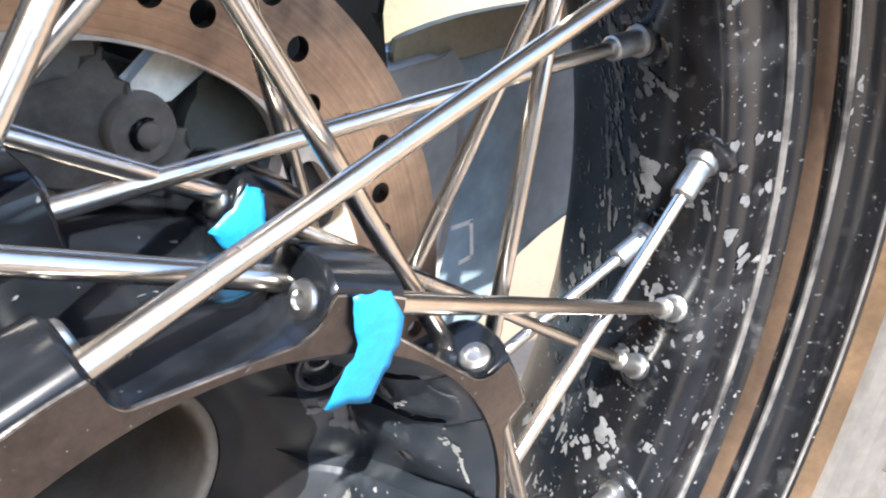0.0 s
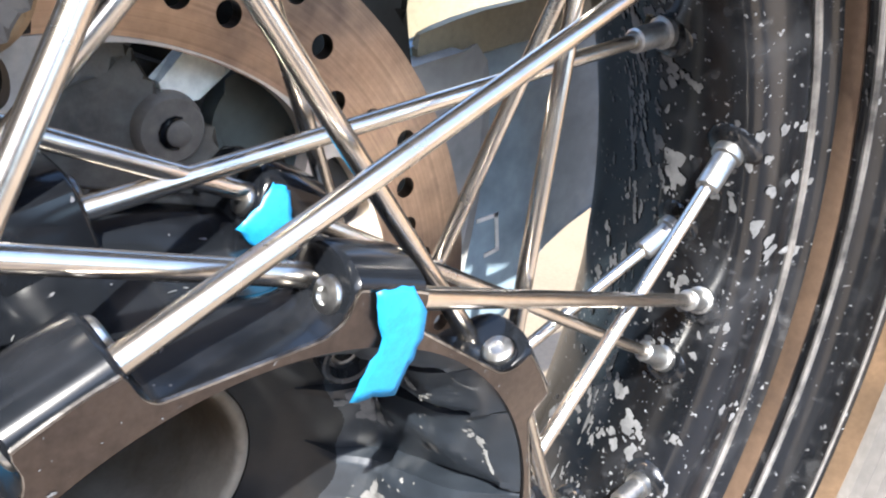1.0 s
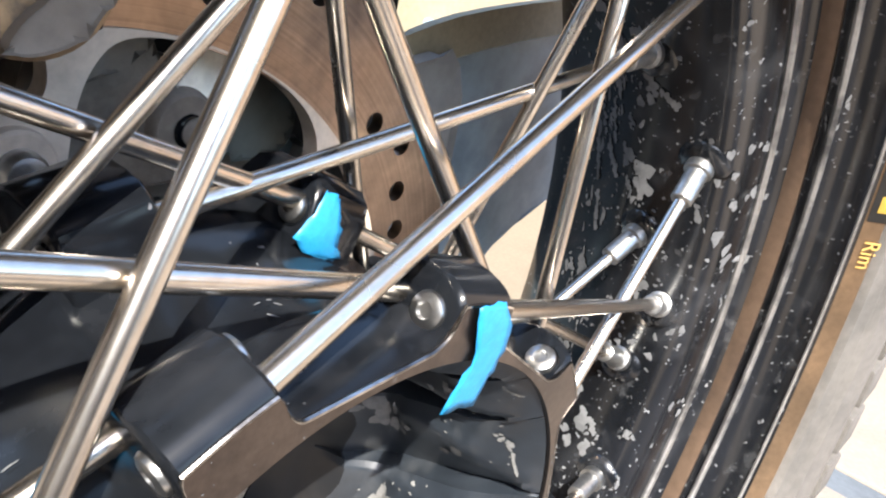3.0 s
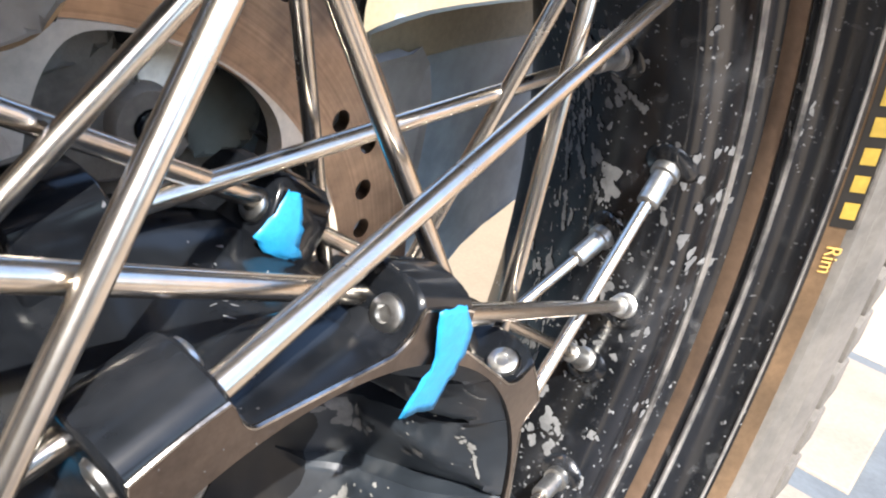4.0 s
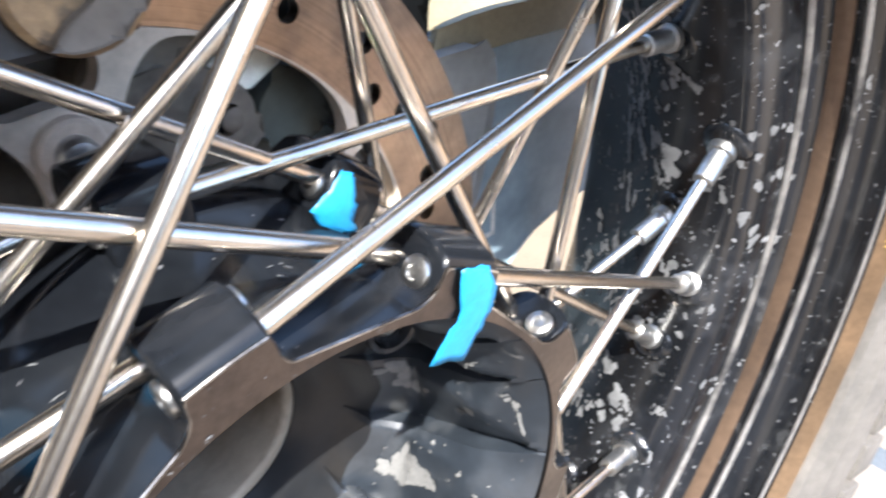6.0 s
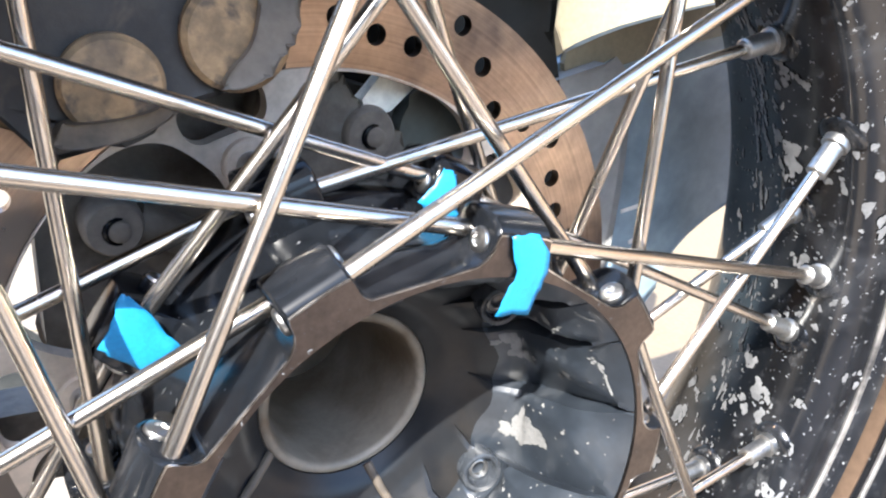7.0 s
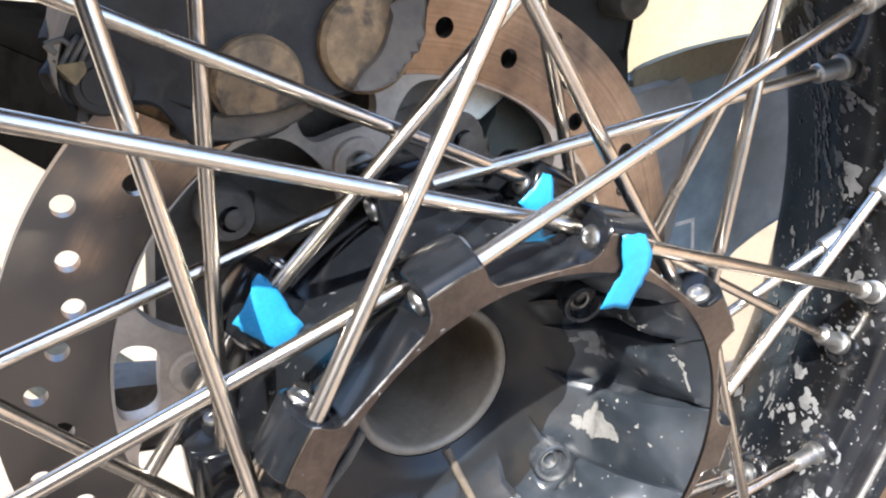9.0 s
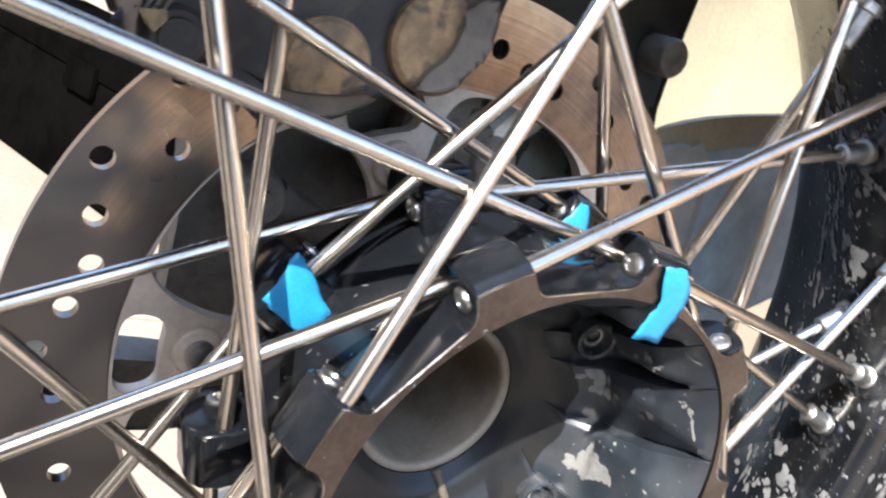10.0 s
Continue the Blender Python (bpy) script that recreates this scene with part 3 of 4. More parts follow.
def cup_skin(darker):
    """The cup's lining or its darker floor, which meet along an uneven edge."""
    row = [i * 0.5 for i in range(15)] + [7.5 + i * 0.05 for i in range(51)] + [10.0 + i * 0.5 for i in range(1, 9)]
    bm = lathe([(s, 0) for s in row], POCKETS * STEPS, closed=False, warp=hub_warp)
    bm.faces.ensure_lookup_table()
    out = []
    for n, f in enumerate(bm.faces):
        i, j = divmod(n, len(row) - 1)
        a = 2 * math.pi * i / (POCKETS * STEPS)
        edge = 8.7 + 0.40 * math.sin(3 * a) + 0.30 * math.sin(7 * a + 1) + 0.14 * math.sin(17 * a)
        if ((row[j] + row[j + 1]) / 2 > edge) != darker:
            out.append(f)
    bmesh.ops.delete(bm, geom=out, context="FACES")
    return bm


hub = part("hub", lathe([INNER[-1]] + OUTER + [INNER[0]], 180, closed=False), BLACK, wheel, "black anodised hub shell with scratches and pale chips")
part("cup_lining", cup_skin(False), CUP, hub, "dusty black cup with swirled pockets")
part("cup_floor", cup_skin(True), CUP_FLOOR, hub, "darker brown floor of the cup")
for a in (-147, -70):
    bm = bmesh.new()
    tube(bm, [polar(0.0308, -0.0352, a), polar(0.0400, -0.0408, a + 1.5), polar(0.0500, -0.0440, a + 3.5), polar(0.0580, -0.0480, a + 5.5)], [0.0017, 0.0016, 0.0014, 0.0010], 10)
    part("cup_rib", bm, GRIME, hub, "dull brown rib on the cup floor")
bm = bmesh.new()
rng = random.Random(11)


def cup_patch(s0, a0, lift):
    def at(u, v):
        s, a = s0 + v / 0.0068, a0 + math.degrees(u / 0.064)
        first, span, _ = pocket_of(s0, a0)
        first_a = first + along(BEND, s) + 360.0 * round((a0 - first) / 360.0)
        a = min(max(a, first_a + 0.3), first_a + 0.96 * span)
        r, d = cup_at(s, a)
        return polar(r - lift, d - lift, a)
    return at


FLAKES = ((7.5, -14.0, 0.0030, 1.0), (6.9, -9.5, 0.0042, 0.8), (6.3, -5.2, 0.0030, 0.9), (5.6, -8.2, 0.0042, 0.7), (4.9, -7.8, 0.0030, 0.7), (6.0, -14.0, 0.0030, 0.9), (6.2, -9.6, 0.0040, 0.8), (6.7, -13.0, 0.0032, 0.9), (5.6, -12.2, 0.0034, 0.9), (5.0, -10.6, 0.0028, 0.9), (4.4, -10.6, 0.0016, 0.9),
          (7.9, 25.8, 0.0036, 0.9), (7.5, 22.5, 0.0030, 1.0), (6.5, 23.6, 0.0024, 0.8), (7.5, 18.6, 0.0032, 0.9), (6.6, 18.0, 0.0034, 0.8), (8.7, 23.6, 0.0016, 0.7), (5.6, 17.4, 0.0011, 1.0), (5.4, 20.0, 0.0010, 1.0),
          (3.9, 17.6, 0.0011, 0.9), (3.35, 21.5, 0.0013, 0.7), (3.2, 46.5, 0.0010, 1.8), (2.8, 44.4, 0.0006, 1.0), (1.95, 31.4, 0.0006, 1.0), (1.6, 29.5, 0.0009, 1.0))
for s0, a0, size, st in FLAKES:
    for j in range(4):
        blob(bm, cup_patch(s0 + rng.uniform(-0.16, 0.16), a0 + rng.uniform(-0.9, 0.9), rng.uniform(0.0002, 0.0005)), size * rng.uniform(0.65, 1.0), rng, st, rng.uniform(-0.6, 0.6), 15)
for rows, size in ((((1.6, 29.0), (1.45, 26.5), (1.4, 24.0), (1.3, 21.8), (1.2, 19.7)), 0.0005), (((1.35, 59.0), (1.3, 56.0), (1.3, 52.5), (1.0, 50.5), (0.6, 49.0)), 0.0004)):
    for (s0, a0), (s1, a1) in zip(rows, rows[1:]):
        for j in range(4):
            t = j / 4 + rng.uniform(-0.05, 0.05)
            blob(bm, cup_patch(s0 + (s1 - s0) * t, a0 + (a1 - a0) * t, rng.uniform(0.0002, 0.0004)), size * rng.uniform(0.5, 1.0), rng, 1.6, 0.0, 10)
for i in range(110):
    s0, a0 = rng.uniform(1.2, 8.0), rng.uniform(-60, 60)
    blob(bm, cup_patch(s0, a0, rng.uniform(0.0002, 0.0004)), 0.00025 + 0.0005 * rng.random() ** 4, rng, rng.uniform(0.8, 1.8), rng.uniform(-1, 1), 8)
FLAKE = surface("pale_flakes", (0.165, 0.165, 0.162), 0.6, 0.0, (0.115, 0.115, 0.115), scale=110, fine=700, bump=0.1)
chips = part("flaked_paint", bm, FLAKE, hub, "pale flaked patches in the cup")
chips["kind"] = "stuff"
bm = bmesh.new()
for i in range(46):
    d, a0, turn = rng.uniform(-0.082, -0.052), rng.uniform(60, 175), rng.uniform(-1.2, 1.2)
    r = 0.0697 if d > -0.07 else 0.0690 + 0.0010 * (-0.068 - d) / 0.017 + 0.0006
    blob(bm, lambda u, v: polar(r, d + v, a0 + math.degrees(u / 0.07)), rng.uniform(0.00012, 0.0003), rng, rng.uniform(1.5, 7.0), turn, 8)
for i in range(90):
    k, x = rng.randrange(-3, 3), rng.uniform(-20, 20)
    a0 = NEAR_BLOCK + 40 * k + x
    top = 0.0802 if abs(x) < 5.5 else 0.0714
    r0 = 0.0706 + (top - 0.0706) * rng.random()
    blob(bm, lambda u, v: polar(r0 + v, -0.09835, a0 + math.degrees(u / 0.075)), 0.00006 + 0.00016 * rng.random() ** 4, rng, rng.uniform(1.0, 3.5), rng.uniform(-1.5, 1.5), 8)
specks = part("pale_specks", bm, SPLASH, hub, "pale specks and scratches")
specks["kind"] = "stuff"

# worn flange edge with a scalloped outer line


def edge_radius(a):
    """Outer line of the near flange: high at each block, a round corner down from it, and a straight run between."""
    x = (a - NEAR_BLOCK + 20) % 40 - 20
    wide = 4.4 if x > 0 else 2.7
    x = abs(x)
    low = 0.0716 / math.cos(radians(20 - max(x, 8.6)))
    if x < 6.0:
        return 0.0808
    k = min(1.0, (x - 6.0) / wide)
    return min(0.0800, low + 0.0066 * (1 - math.sqrt(1 - (1 - k) ** 2)))


loop = []
for i in range(900):
    a = 360 * i / 900
    r = edge_radius(a)
    loop.append((r * math.cos(radians(a)), r * math.sin(radians(a))))
part("flange_edge", plate(loop, [ring_loop(0.0699, 200)], -0.0981, -0.0971), BROWN, hub, "worn brown metal flange edge")
# Bright, broken tube paints the highlight seen along the flange corner.
EDGE = surface("edge_highlight", (0.62, 0.60, 0.57), 0.24, 1.0, (0.13, 0.12, 0.113), mix=(0.36, 0.54), scale=60, fine=500, bump=0.05)
bm = lathe([(0.00045 * math.cos(k * math.pi / 3), -0.09782 + 0.00045 * math.sin(k * math.pi / 3)) for k in range(6)], 900, warp=lambda r, d, a: (edge_radius(a) + r, d, a))
part("bright_edge_line", bm, EDGE, hub, "bright highlight line along the flange corner")

bm = lathe([(0.0266, -0.0330), (0.0273, -0.0343), (0.0282, -0.0348), (0.0294, -0.0348), (0.0303, -0.0343), (0.0308, -0.0330), (0.0308, 0.0205), (0.0236, 0.0205), (0.0245, -0.0100), (0.0257, -0.0250)], 96)
part("bore_tube", bm, BORE, hub, "grey bore tube with a pale rim")
bm = bmesh.new()
tube(bm, [(0, 0.0195, 0), (0, 0.0212, 0)], 0.0245, 64)
part("bore_plug", bm, surface("dirty_brown_plug", (0.088, 0.064, 0.038), 0.6, 0.1, (0.046, 0.036, 0.024), scale=35, fine=200, bump=0.12, chips=[((0.13, 0.085, 0.045), 38, 0.55, 0.8, 0.2, 0.5)]), hub, "dirty closed end of the bore")

# body of the near flange behind its worn face, following the same line
def flange_line(share, d, a):
    return (0.0703 + (edge_radius(a) - 0.0004 - 0.0703) * share, d, a)


flange_bm = lathe([(0.0, -0.0966), (1.0, -0.0970), (1.02, -0.0962), (1.03, -0.0930), (1.03, -0.0880), (0.98, -0.0835), (0.80, -0.0795), (0.45, -0.0765), (0.0, -0.0745)], 900, warp=flange_line)
part("flange", flange_bm, BLACK, hub, "glossy black spoke flange")

# spoke blocks on both flanges
SECTION = [(0.0735, -0.0972), (0.0775, -0.0977), (0.0794, -0.0979), (0.0808, -0.0976), (0.0820, -0.0968), (0.0830, -0.0954), (0.0838, -0.0936), (0.0845, -0.0912), (0.0849, -0.0886), (0.0850, -0.0862), (0.0848, -0.0840),
           (0.0840, -0.0820), (0.0824, -0.0802), (0.0796, -0.0785), (0.0745, -0.0760), (0.0690, -0.0740)]
SECTION_FAR = [(0.0690, -0.0475), (0.0790, -0.0475), (0.0840, -0.0460), (0.0865, -0.0425), (0.0870, -0.0380), (0.0870, -0.0300), (0.0850, -0.0240), (0.0800, -0.0210), (0.0700, -0.0200)]


def block(section, half_len):
    bm = bmesh.new()
    ends = []
    for x, shrink in ((-half_len, 0.0011), (-half_len + 0.0003, 0.0005), (-half_len + 0.0011, 0.0), (half_len - 0.0011, 0.0), (half_len - 0.0003, 0.0005), (half_len, 0.0011)):
        ends.append([bm.verts.new((r - shrink, d + (shrink if d < sum(q[1] for q in section) / len(section) else -shrink), x)) for r, d in section])
    for p, q in zip(ends, ends[1:]):
        for j in range(len(section)):
            k = (j + 1) % len(section)
            bm.faces.new((p[j], p[k], q[k], q[j]))
    bm.faces.new(ends[0])
    bm.faces.new(ends[-1][::-1])
    return bm


def around(deg):
    """Turns a thing built on the +x side by deg round the axle."""
    return Matrix.Rotation(radians(-deg), 4, "Y")


near_me = far_me = None
for k in range(9):
    for name, section, base, half_len in (("near", SECTION, NEAR_BLOCK, 0.0088), ("far", SECTION_FAR, FAR_BLOCK, 0.0096)):
        shared = near_me if name == "near" else far_me
        if shared is None:
            ob = part("spoke_block", block(section, half_len), BLACK, hub)
            if name == "near":
                near_me = ob.data
            else:
                far_me = ob.data
        else:
            ob = new("spoke_block", shared)
            ob.parent = hub
        ob.matrix_basis = around(base + 40 * k)

# heads of the spokes, sunk in dark collars at the end faces of the blocks: radius, depth and angle from the block's middle
head_me = seat_me = None
HEADS = [(NEAR_BLOCK + 40 * k, 0.0772, {-2: -0.0925}.get(k, -0.0915), {-2: 7.4}.get(k, 6.5), 1) for k in range(-2, 7)]
HEADS += [(NEAR_BLOCK + 40 * k, 0.0800, -0.0858, -6.5, -1) for k in range(-2, 7)]
HEADS += [(FAR_BLOCK + 40 * k, 0.0780, -0.0420, 7.4, 1) for k in range(-2, 7)]
for rh, ah, dh, ar, dr in SPOKES["far_fore"]:
    HEADS.append((ah, rh, dh, -math.degrees(0.0112 / rh), -1))
for base, r, d, turn, way in HEADS:
    tangent = Vector((-math.sin(radians(base)), 0, math.cos(radians(base)))) * way
    place = Matrix.Translation(polar(r, d, base + turn)) @ tangent.to_track_quat("Z", "Y").to_matrix().to_4x4()
    if head_me is None:
        bm = bmesh.new()
        tube(bm, [(0, 0, z) for z in (-0.0030, 0.0002, 0.0009, 0.0013, 0.0014, 0.0007, 0.0006)], [0.0036, 0.0037, 0.0034, 0.0026, 0.0017, 0.0014, 0.0006], 24)
        head = part("spoke_head", bm, HEAD, hub, "bright domed spoke head")
        head_me = head.data
        bm = bmesh.new()
        tube(bm, [(0, 0, z) for z in (-0.0040, -0.0012, -0.0002, 0.0001, -0.0004)], [0.0040, 0.0043, 0.0043, 0.0041, 0.0037], 24)
        seat = part("head_seat", bm, BLACK, hub)
        seat_me = seat.data
    else:
        head, seat = new("spoke_head", head_me), new("head_seat", seat_me)
        head.parent = seat.parent = hub
    head.matrix_basis = seat.matrix_basis = place

# threaded bosses on the cup's floor
for k in range(5):
    a = -32 + 72 * k
    c0, c1 = polar(0.0598, -0.0400, a), polar(0.0568, -0.0535, a)
    way = (c0 - c1).normalized()
    bm = bmesh.new()
    tube(bm, [c0, c1 + way * 0.0012, c1 + way * 0.0003, c1, c1 + way * 0.0003, c1 + way * 0.0036, c1 + way * 0.0037], [0.0084, 0.0078, 0.0075, 0.0069, 0.0058, 0.0050, 0.0035], 32, cap=False)
    boss = part("bolt_boss", bm, SCUFFED, hub, "scuffed round boss")
    bm = bmesh.new()
    tube(bm, [c1 + way * 0.0037, c1 + way * 0.0034, c1 + way * 0.0036, c1 + way * 0.0065], [0.0040, 0.0033, 0.0027, 0.0025], 20, cap=False)
    part("thread", bm, NICKEL, boss, "bare metal thread")

# brake disc
holes = []
special = {0: .1141, 1: .117, 2: .1234, 3: .1168, 4: .111, 5: .1203, 6: .1282, 7: .1147, 16: .1309, 17: .1156, 18: .1297, 19: .1218, 20: .116, 21: .1187, 22: .1247, 23: .1187, 24: .129, 25: .1212}
for i in range(50):
    r = special.get(i, (.115, .119, .1255, .130)[i % 4])
    a = radians(25.8 + 7.2 * i)
    holes.append(ring_loop(0.0036, 20, r * math.cos(a), r * math.sin(a)))
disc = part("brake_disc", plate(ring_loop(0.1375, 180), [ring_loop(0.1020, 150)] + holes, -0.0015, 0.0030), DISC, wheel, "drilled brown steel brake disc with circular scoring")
wins = []
for k in range(5):
    arc = [(0.058, 46), (0.074, 46), (0.087, 49.5), (0.096, 53), (0.101, 59), (0.1024, 66), (0.1026, 73), (0.1026, 80), (0.1024, 88), (0.101, 95), (0.094, 98.6), (0.084, 101), (0.070, 103), (0.058, 101), (0.053, 85), (0.053, 65)]
    loop = [(r * math.cos(radians(a + 72 * k)), r * math.sin(radians(a + 72 * k))) for r, a in arc]
    for _ in range(2):
        loop = [q for p, e in zip(loop, loop[1:] + loop[:1]) for q in ((p[0] * 0.75 + e[0] * 0.25, p[1] * 0.75 + e[1] * 0.25), (p[0] * 0.25 + e[0] * 0.75, p[1] * 0.25 + e[1] * 0.75))]
    wins.append(loop)
    wins.append(sector_loop(0.0878, 0.1022, 104.0 + 72 * k, 121.0 + 72 * k, n=2))
part("carrier", plate(ring_loop(0.1030, 150), wins + [ring_loop(0.036, 60)], -0.0025, 0.0035), CARRIER, disc, "grey-brown disc carrier with curved arms")
for k in range(5):
    c = polar(0.0765, 0, 111 + 72 * k)
    bm = bmesh.new()
    tube(bm, [c + Vector((0, y, 0)) for y in (-0.0024, -0.0050, -0.0058)], [0.0088, 0.0086, 0.0078], 28)
    boss = part("bolt_washer", bm, CARRIER, disc)
    bm = bmesh.new()
    tube(bm, [c + Vector((0, y, 0)) for y in (-0.0057, -0.0085, -0.0098, -0.0102)], [0.0050, 0.0050, 0.0042, 0.0030], 24)
    part("disc_bolt", bm, NICKEL, boss, "worn metal disc bolt")


# ---- masking tape ----
def tape(name, rows, label):
    """A torn strip over a grid of points (rows of 3D points)."""
    bm = bmesh.new()
    grid = [[bm.verts.new(Vector(p)) for p in row] for row in rows]
    for r0, r1 in zip(grid, grid[1:]):
        for i in range(len(r0) - 1):
            bm.faces.new((r0[i], r0[i + 1], r1[i + 1], r1[i]))
    bmesh.ops.subdivide_edges(bm, edges=bm.edges[:], cuts=2, use_grid_fill=True, smooth=0.6)
    rng = random.Random(name)
    for v in bm.verts:
        if v.is_boundary:
            v.co += Vector([rng.uniform(-0.00035, 0.00035) for _ in range(3)])
    bmesh.ops.recalc_face_normals(bm, faces=bm.faces)
    ob = part("masking_tape", bm, TAPE, None, smooth=True)
    sol = ob.modifiers.new("thickness", "SOLIDIFY")
    sol.thickness = 0.00018
    ob.location = (0, 0, AXLE)
    return tagged(ob, label, "masking tape", group="tape pieces")


tape("strip", [
    [(0.0062, -0.0992, 0.0806), (0.0105, -0.0994, 0.0812), (0.0149, -0.0992, 0.0810)],
    [(0.0072, -0.0995, 0.0765), (0.0125, -0.0997, 0.0770), (0.0187, -0.0994, 0.0755)],
    [(0.0096, -0.0993, 0.0710), (0.0142, -0.0995, 0.0710), (0.0194, -0.0992, 0.0700)],
    [(0.0082, -0.0988, 0.0650), (0.0130, -0.0990, 0.0648), (0.0181, -0.0988, 0.0640)],
    [(0.0064, -0.0980, 0.0586), (0.0112, -0.0983, 0.0590), (0.0168, -0.0985, 0.0580)],
], "torn strip of blue masking tape hanging over the hub edge")
tape("flag", [
    [(0.0168, -0.0478, 0.0826), (0.0192, -0.0482, 0.0821), (0.0217, -0.0482, 0.0806)],
    [(0.0138, -0.0490, 0.0778), (0.0175, -0.0496, 0.0770), (0.0218, -0.0494, 0.0766)],
    [(0.0084, -0.0496, 0.0731), (0.0148, -0.0504, 0.0726), (0.0224, -0.0500, 0.0724)],
    [(0.0122, -0.0497, 0.0692), (0.0172, -0.0502, 0.0685), (0.0230, -0.0496, 0.0688)],
    [(0.0196, -0.0494, 0.0664), (0.0226, -0.0492, 0.0664), (0.0258, -0.0486, 0.0664)],
], "torn scrap of blue masking tape on the hub")
tape("wrap", [
    [(-0.0745, -0.0500, 0.0515), (-0.0738, -0.0501, 0.0518), (-0.0728, -0.0501, 0.0510), (-0.0716, -0.0500, 0.0502)],
    [(-0.0765, -0.0500, 0.0442), (-0.0736, -0.0507, 0.0452), (-0.0700, -0.0508, 0.0458), (-0.0667, -0.0502, 0.0450)],
    [(-0.0797, -0.0500, 0.0372), (-0.0752, -0.0510, 0.0386), (-0.0694, -0.0516, 0.0396), (-0.0628, -0.0506, 0.0394)],
    [(-0.0757, -0.0502, 0.0338), (-0.0724, -0.0511, 0.0336), (-0.0676, -0.0520, 0.0340), (-0.0594, -0.0514, 0.0353)],
    [(-0.0708, -0.0504, 0.0306), (-0.0690, -0.0511, 0.0292), (-0.0656, -0.0516, 0.0284), (-0.0600, -0.0514, 0.0314)],
], "creased blue masking tape stuck on a spoke block")

# ---- brake caliper over the disc ----
caliper = tagged(new("brake_caliper"), "dirty dark cast brake caliper clamped over the disc", "brake caliper")
caliper.location = (0, 0, AXLE)


def slab_of(outline, y0, y1, bevel=0.0015):
    bm = plate(outline, [], y0, y1)
    if bevel:
        bm.normal_update()
        es = [e for e in bm.edges if len(e.link_faces) == 2 and e.link_faces[0].normal.dot(e.link_faces[1].normal) < 0.3]
        bmesh.ops.bevel(bm, geom=es, offset=bevel, segments=2, affect="EDGES", profile=0.6)
    return bm


def rounded(points, steps=2):
    pts = list(points)
    for _ in range(steps):
        pts = [q for p, s in zip(pts, pts[1:] + pts[:1]) for q in ((p[0] * 0.75 + s[0] * 0.25, p[1] * 0.75 + s[1] * 0.25), (p[0] * 0.25 + s[0] * 0.75, p[1] * 0.25 + s[1] * 0.75))]
    return pts


front = rounded([(-0.1235, 0.094), (-0.118, 0.0875), (-0.111, 0.0895), (-0.100, 0.0925), (-0.094, 0.0865), (-0.088, 0.0795), (-0.083, 0.081), (-0.068, 0.086), (-0.055, 0.095), (-0.045, 0.0985), (-0.031, 0.1035), (-0.025, 0.114), (-0.022, 0.150), (-0.060, 0.168), (-0.100, 0.150), (-0.121, 0.112)])
part("body", slab_of(front, -0.026, -0.008, 0.003), CAST, caliper)
part("back_body", slab_of(rounded([(-0.118, 0.088), (-0.083, 0.086), (-0.045, 0.100), (-0.025, 0.112), (-0.022, 0.152), (-0.060, 0.170), (-0.100, 0.152), (-0.120, 0.110)]), 0.008, 0.040, 0.003), CAST, caliper)
part("bridge", slab_of(rounded([(-0.110, 0.125), (-0.100, 0.102), (-0.090, 0.128), (-0.040, 0.150), (-0.030, 0.132), (-0.022, 0.152), (-0.060, 0.170), (-0.102, 0.152)]), -0.010, 0.012, 0.001), CAST, caliper)
for cx, cz, rad, lab in ((-0.0725, 0.0995, 0.0132, "rusty brown piston face"), (-0.0412, 0.1140, 0.0150, "rusty brown piston face, partly blackened")):
    bm = bmesh.new()
    tube(bm, [(cx, y, cz) for y in (-0.020, -0.0290, -0.0305, -0.0310)], [rad, rad, rad * 0.9, rad * 0.5], 36)
    part("piston", bm, RUST, caliper, lab)
part("dust_shield", slab_of(rounded([(-0.0860, 0.0828), (-0.0690, 0.0862), (-0.0600, 0.0915), (-0.0572, 0.0945), (-0.0600, 0.0962), (-0.0650, 0.0935), (-0.0740, 0.0912), (-0.0865, 0.0900)]), -0.0322, -0.0255, 0.001), GRIME, caliper, "dusty brown pad carrier")
bm = slab_of(rounded([(-0.0462, 0.1010), (-0.0436, 0.1065), (-0.0392, 0.1110), (-0.0372, 0.1180), (-0.0368, 0.130), (-0.0270, 0.132), (-0.0258, 0.1160), (-0.0300, 0.1110), (-0.0330, 0.1045), (-0.0410, 0.1005)], 2), -0.0325, -0.026, 0.0012)
part("pad_plate", bm, GREY_DUST, caliper, "dusty grey brake pad backing plate")
bm = slab_of(rounded([(-0.109, 0.0880), (-0.095, 0.0835), (-0.084, 0.0800), (-0.079, 0.0835), (-0.088, 0.0895), (-0.104, 0.0930)]), -0.010, -0.002, 0.001)
part("pad_plate", bm, RUST, caliper, "brown worn brake pad")
bm = bmesh.new()
tube(bm, [(-0.1122, -0.0290, 0.0955), (-0.1122, -0.0282, 0.0955), (-0.1122, -0.0180, 0.0955)], [0.0070, 0.0080, 0.0080], 28)
part("pin_boss", bm, CAST, caliper)
bm = bmesh.new()
tube(bm, [(-0.1122, -0.0296, 0.0955), (-0.1122, -0.0285, 0.0955)], [0.0050, 0.0055], 20)
part("pin_cap", bm, CAST, caliper)
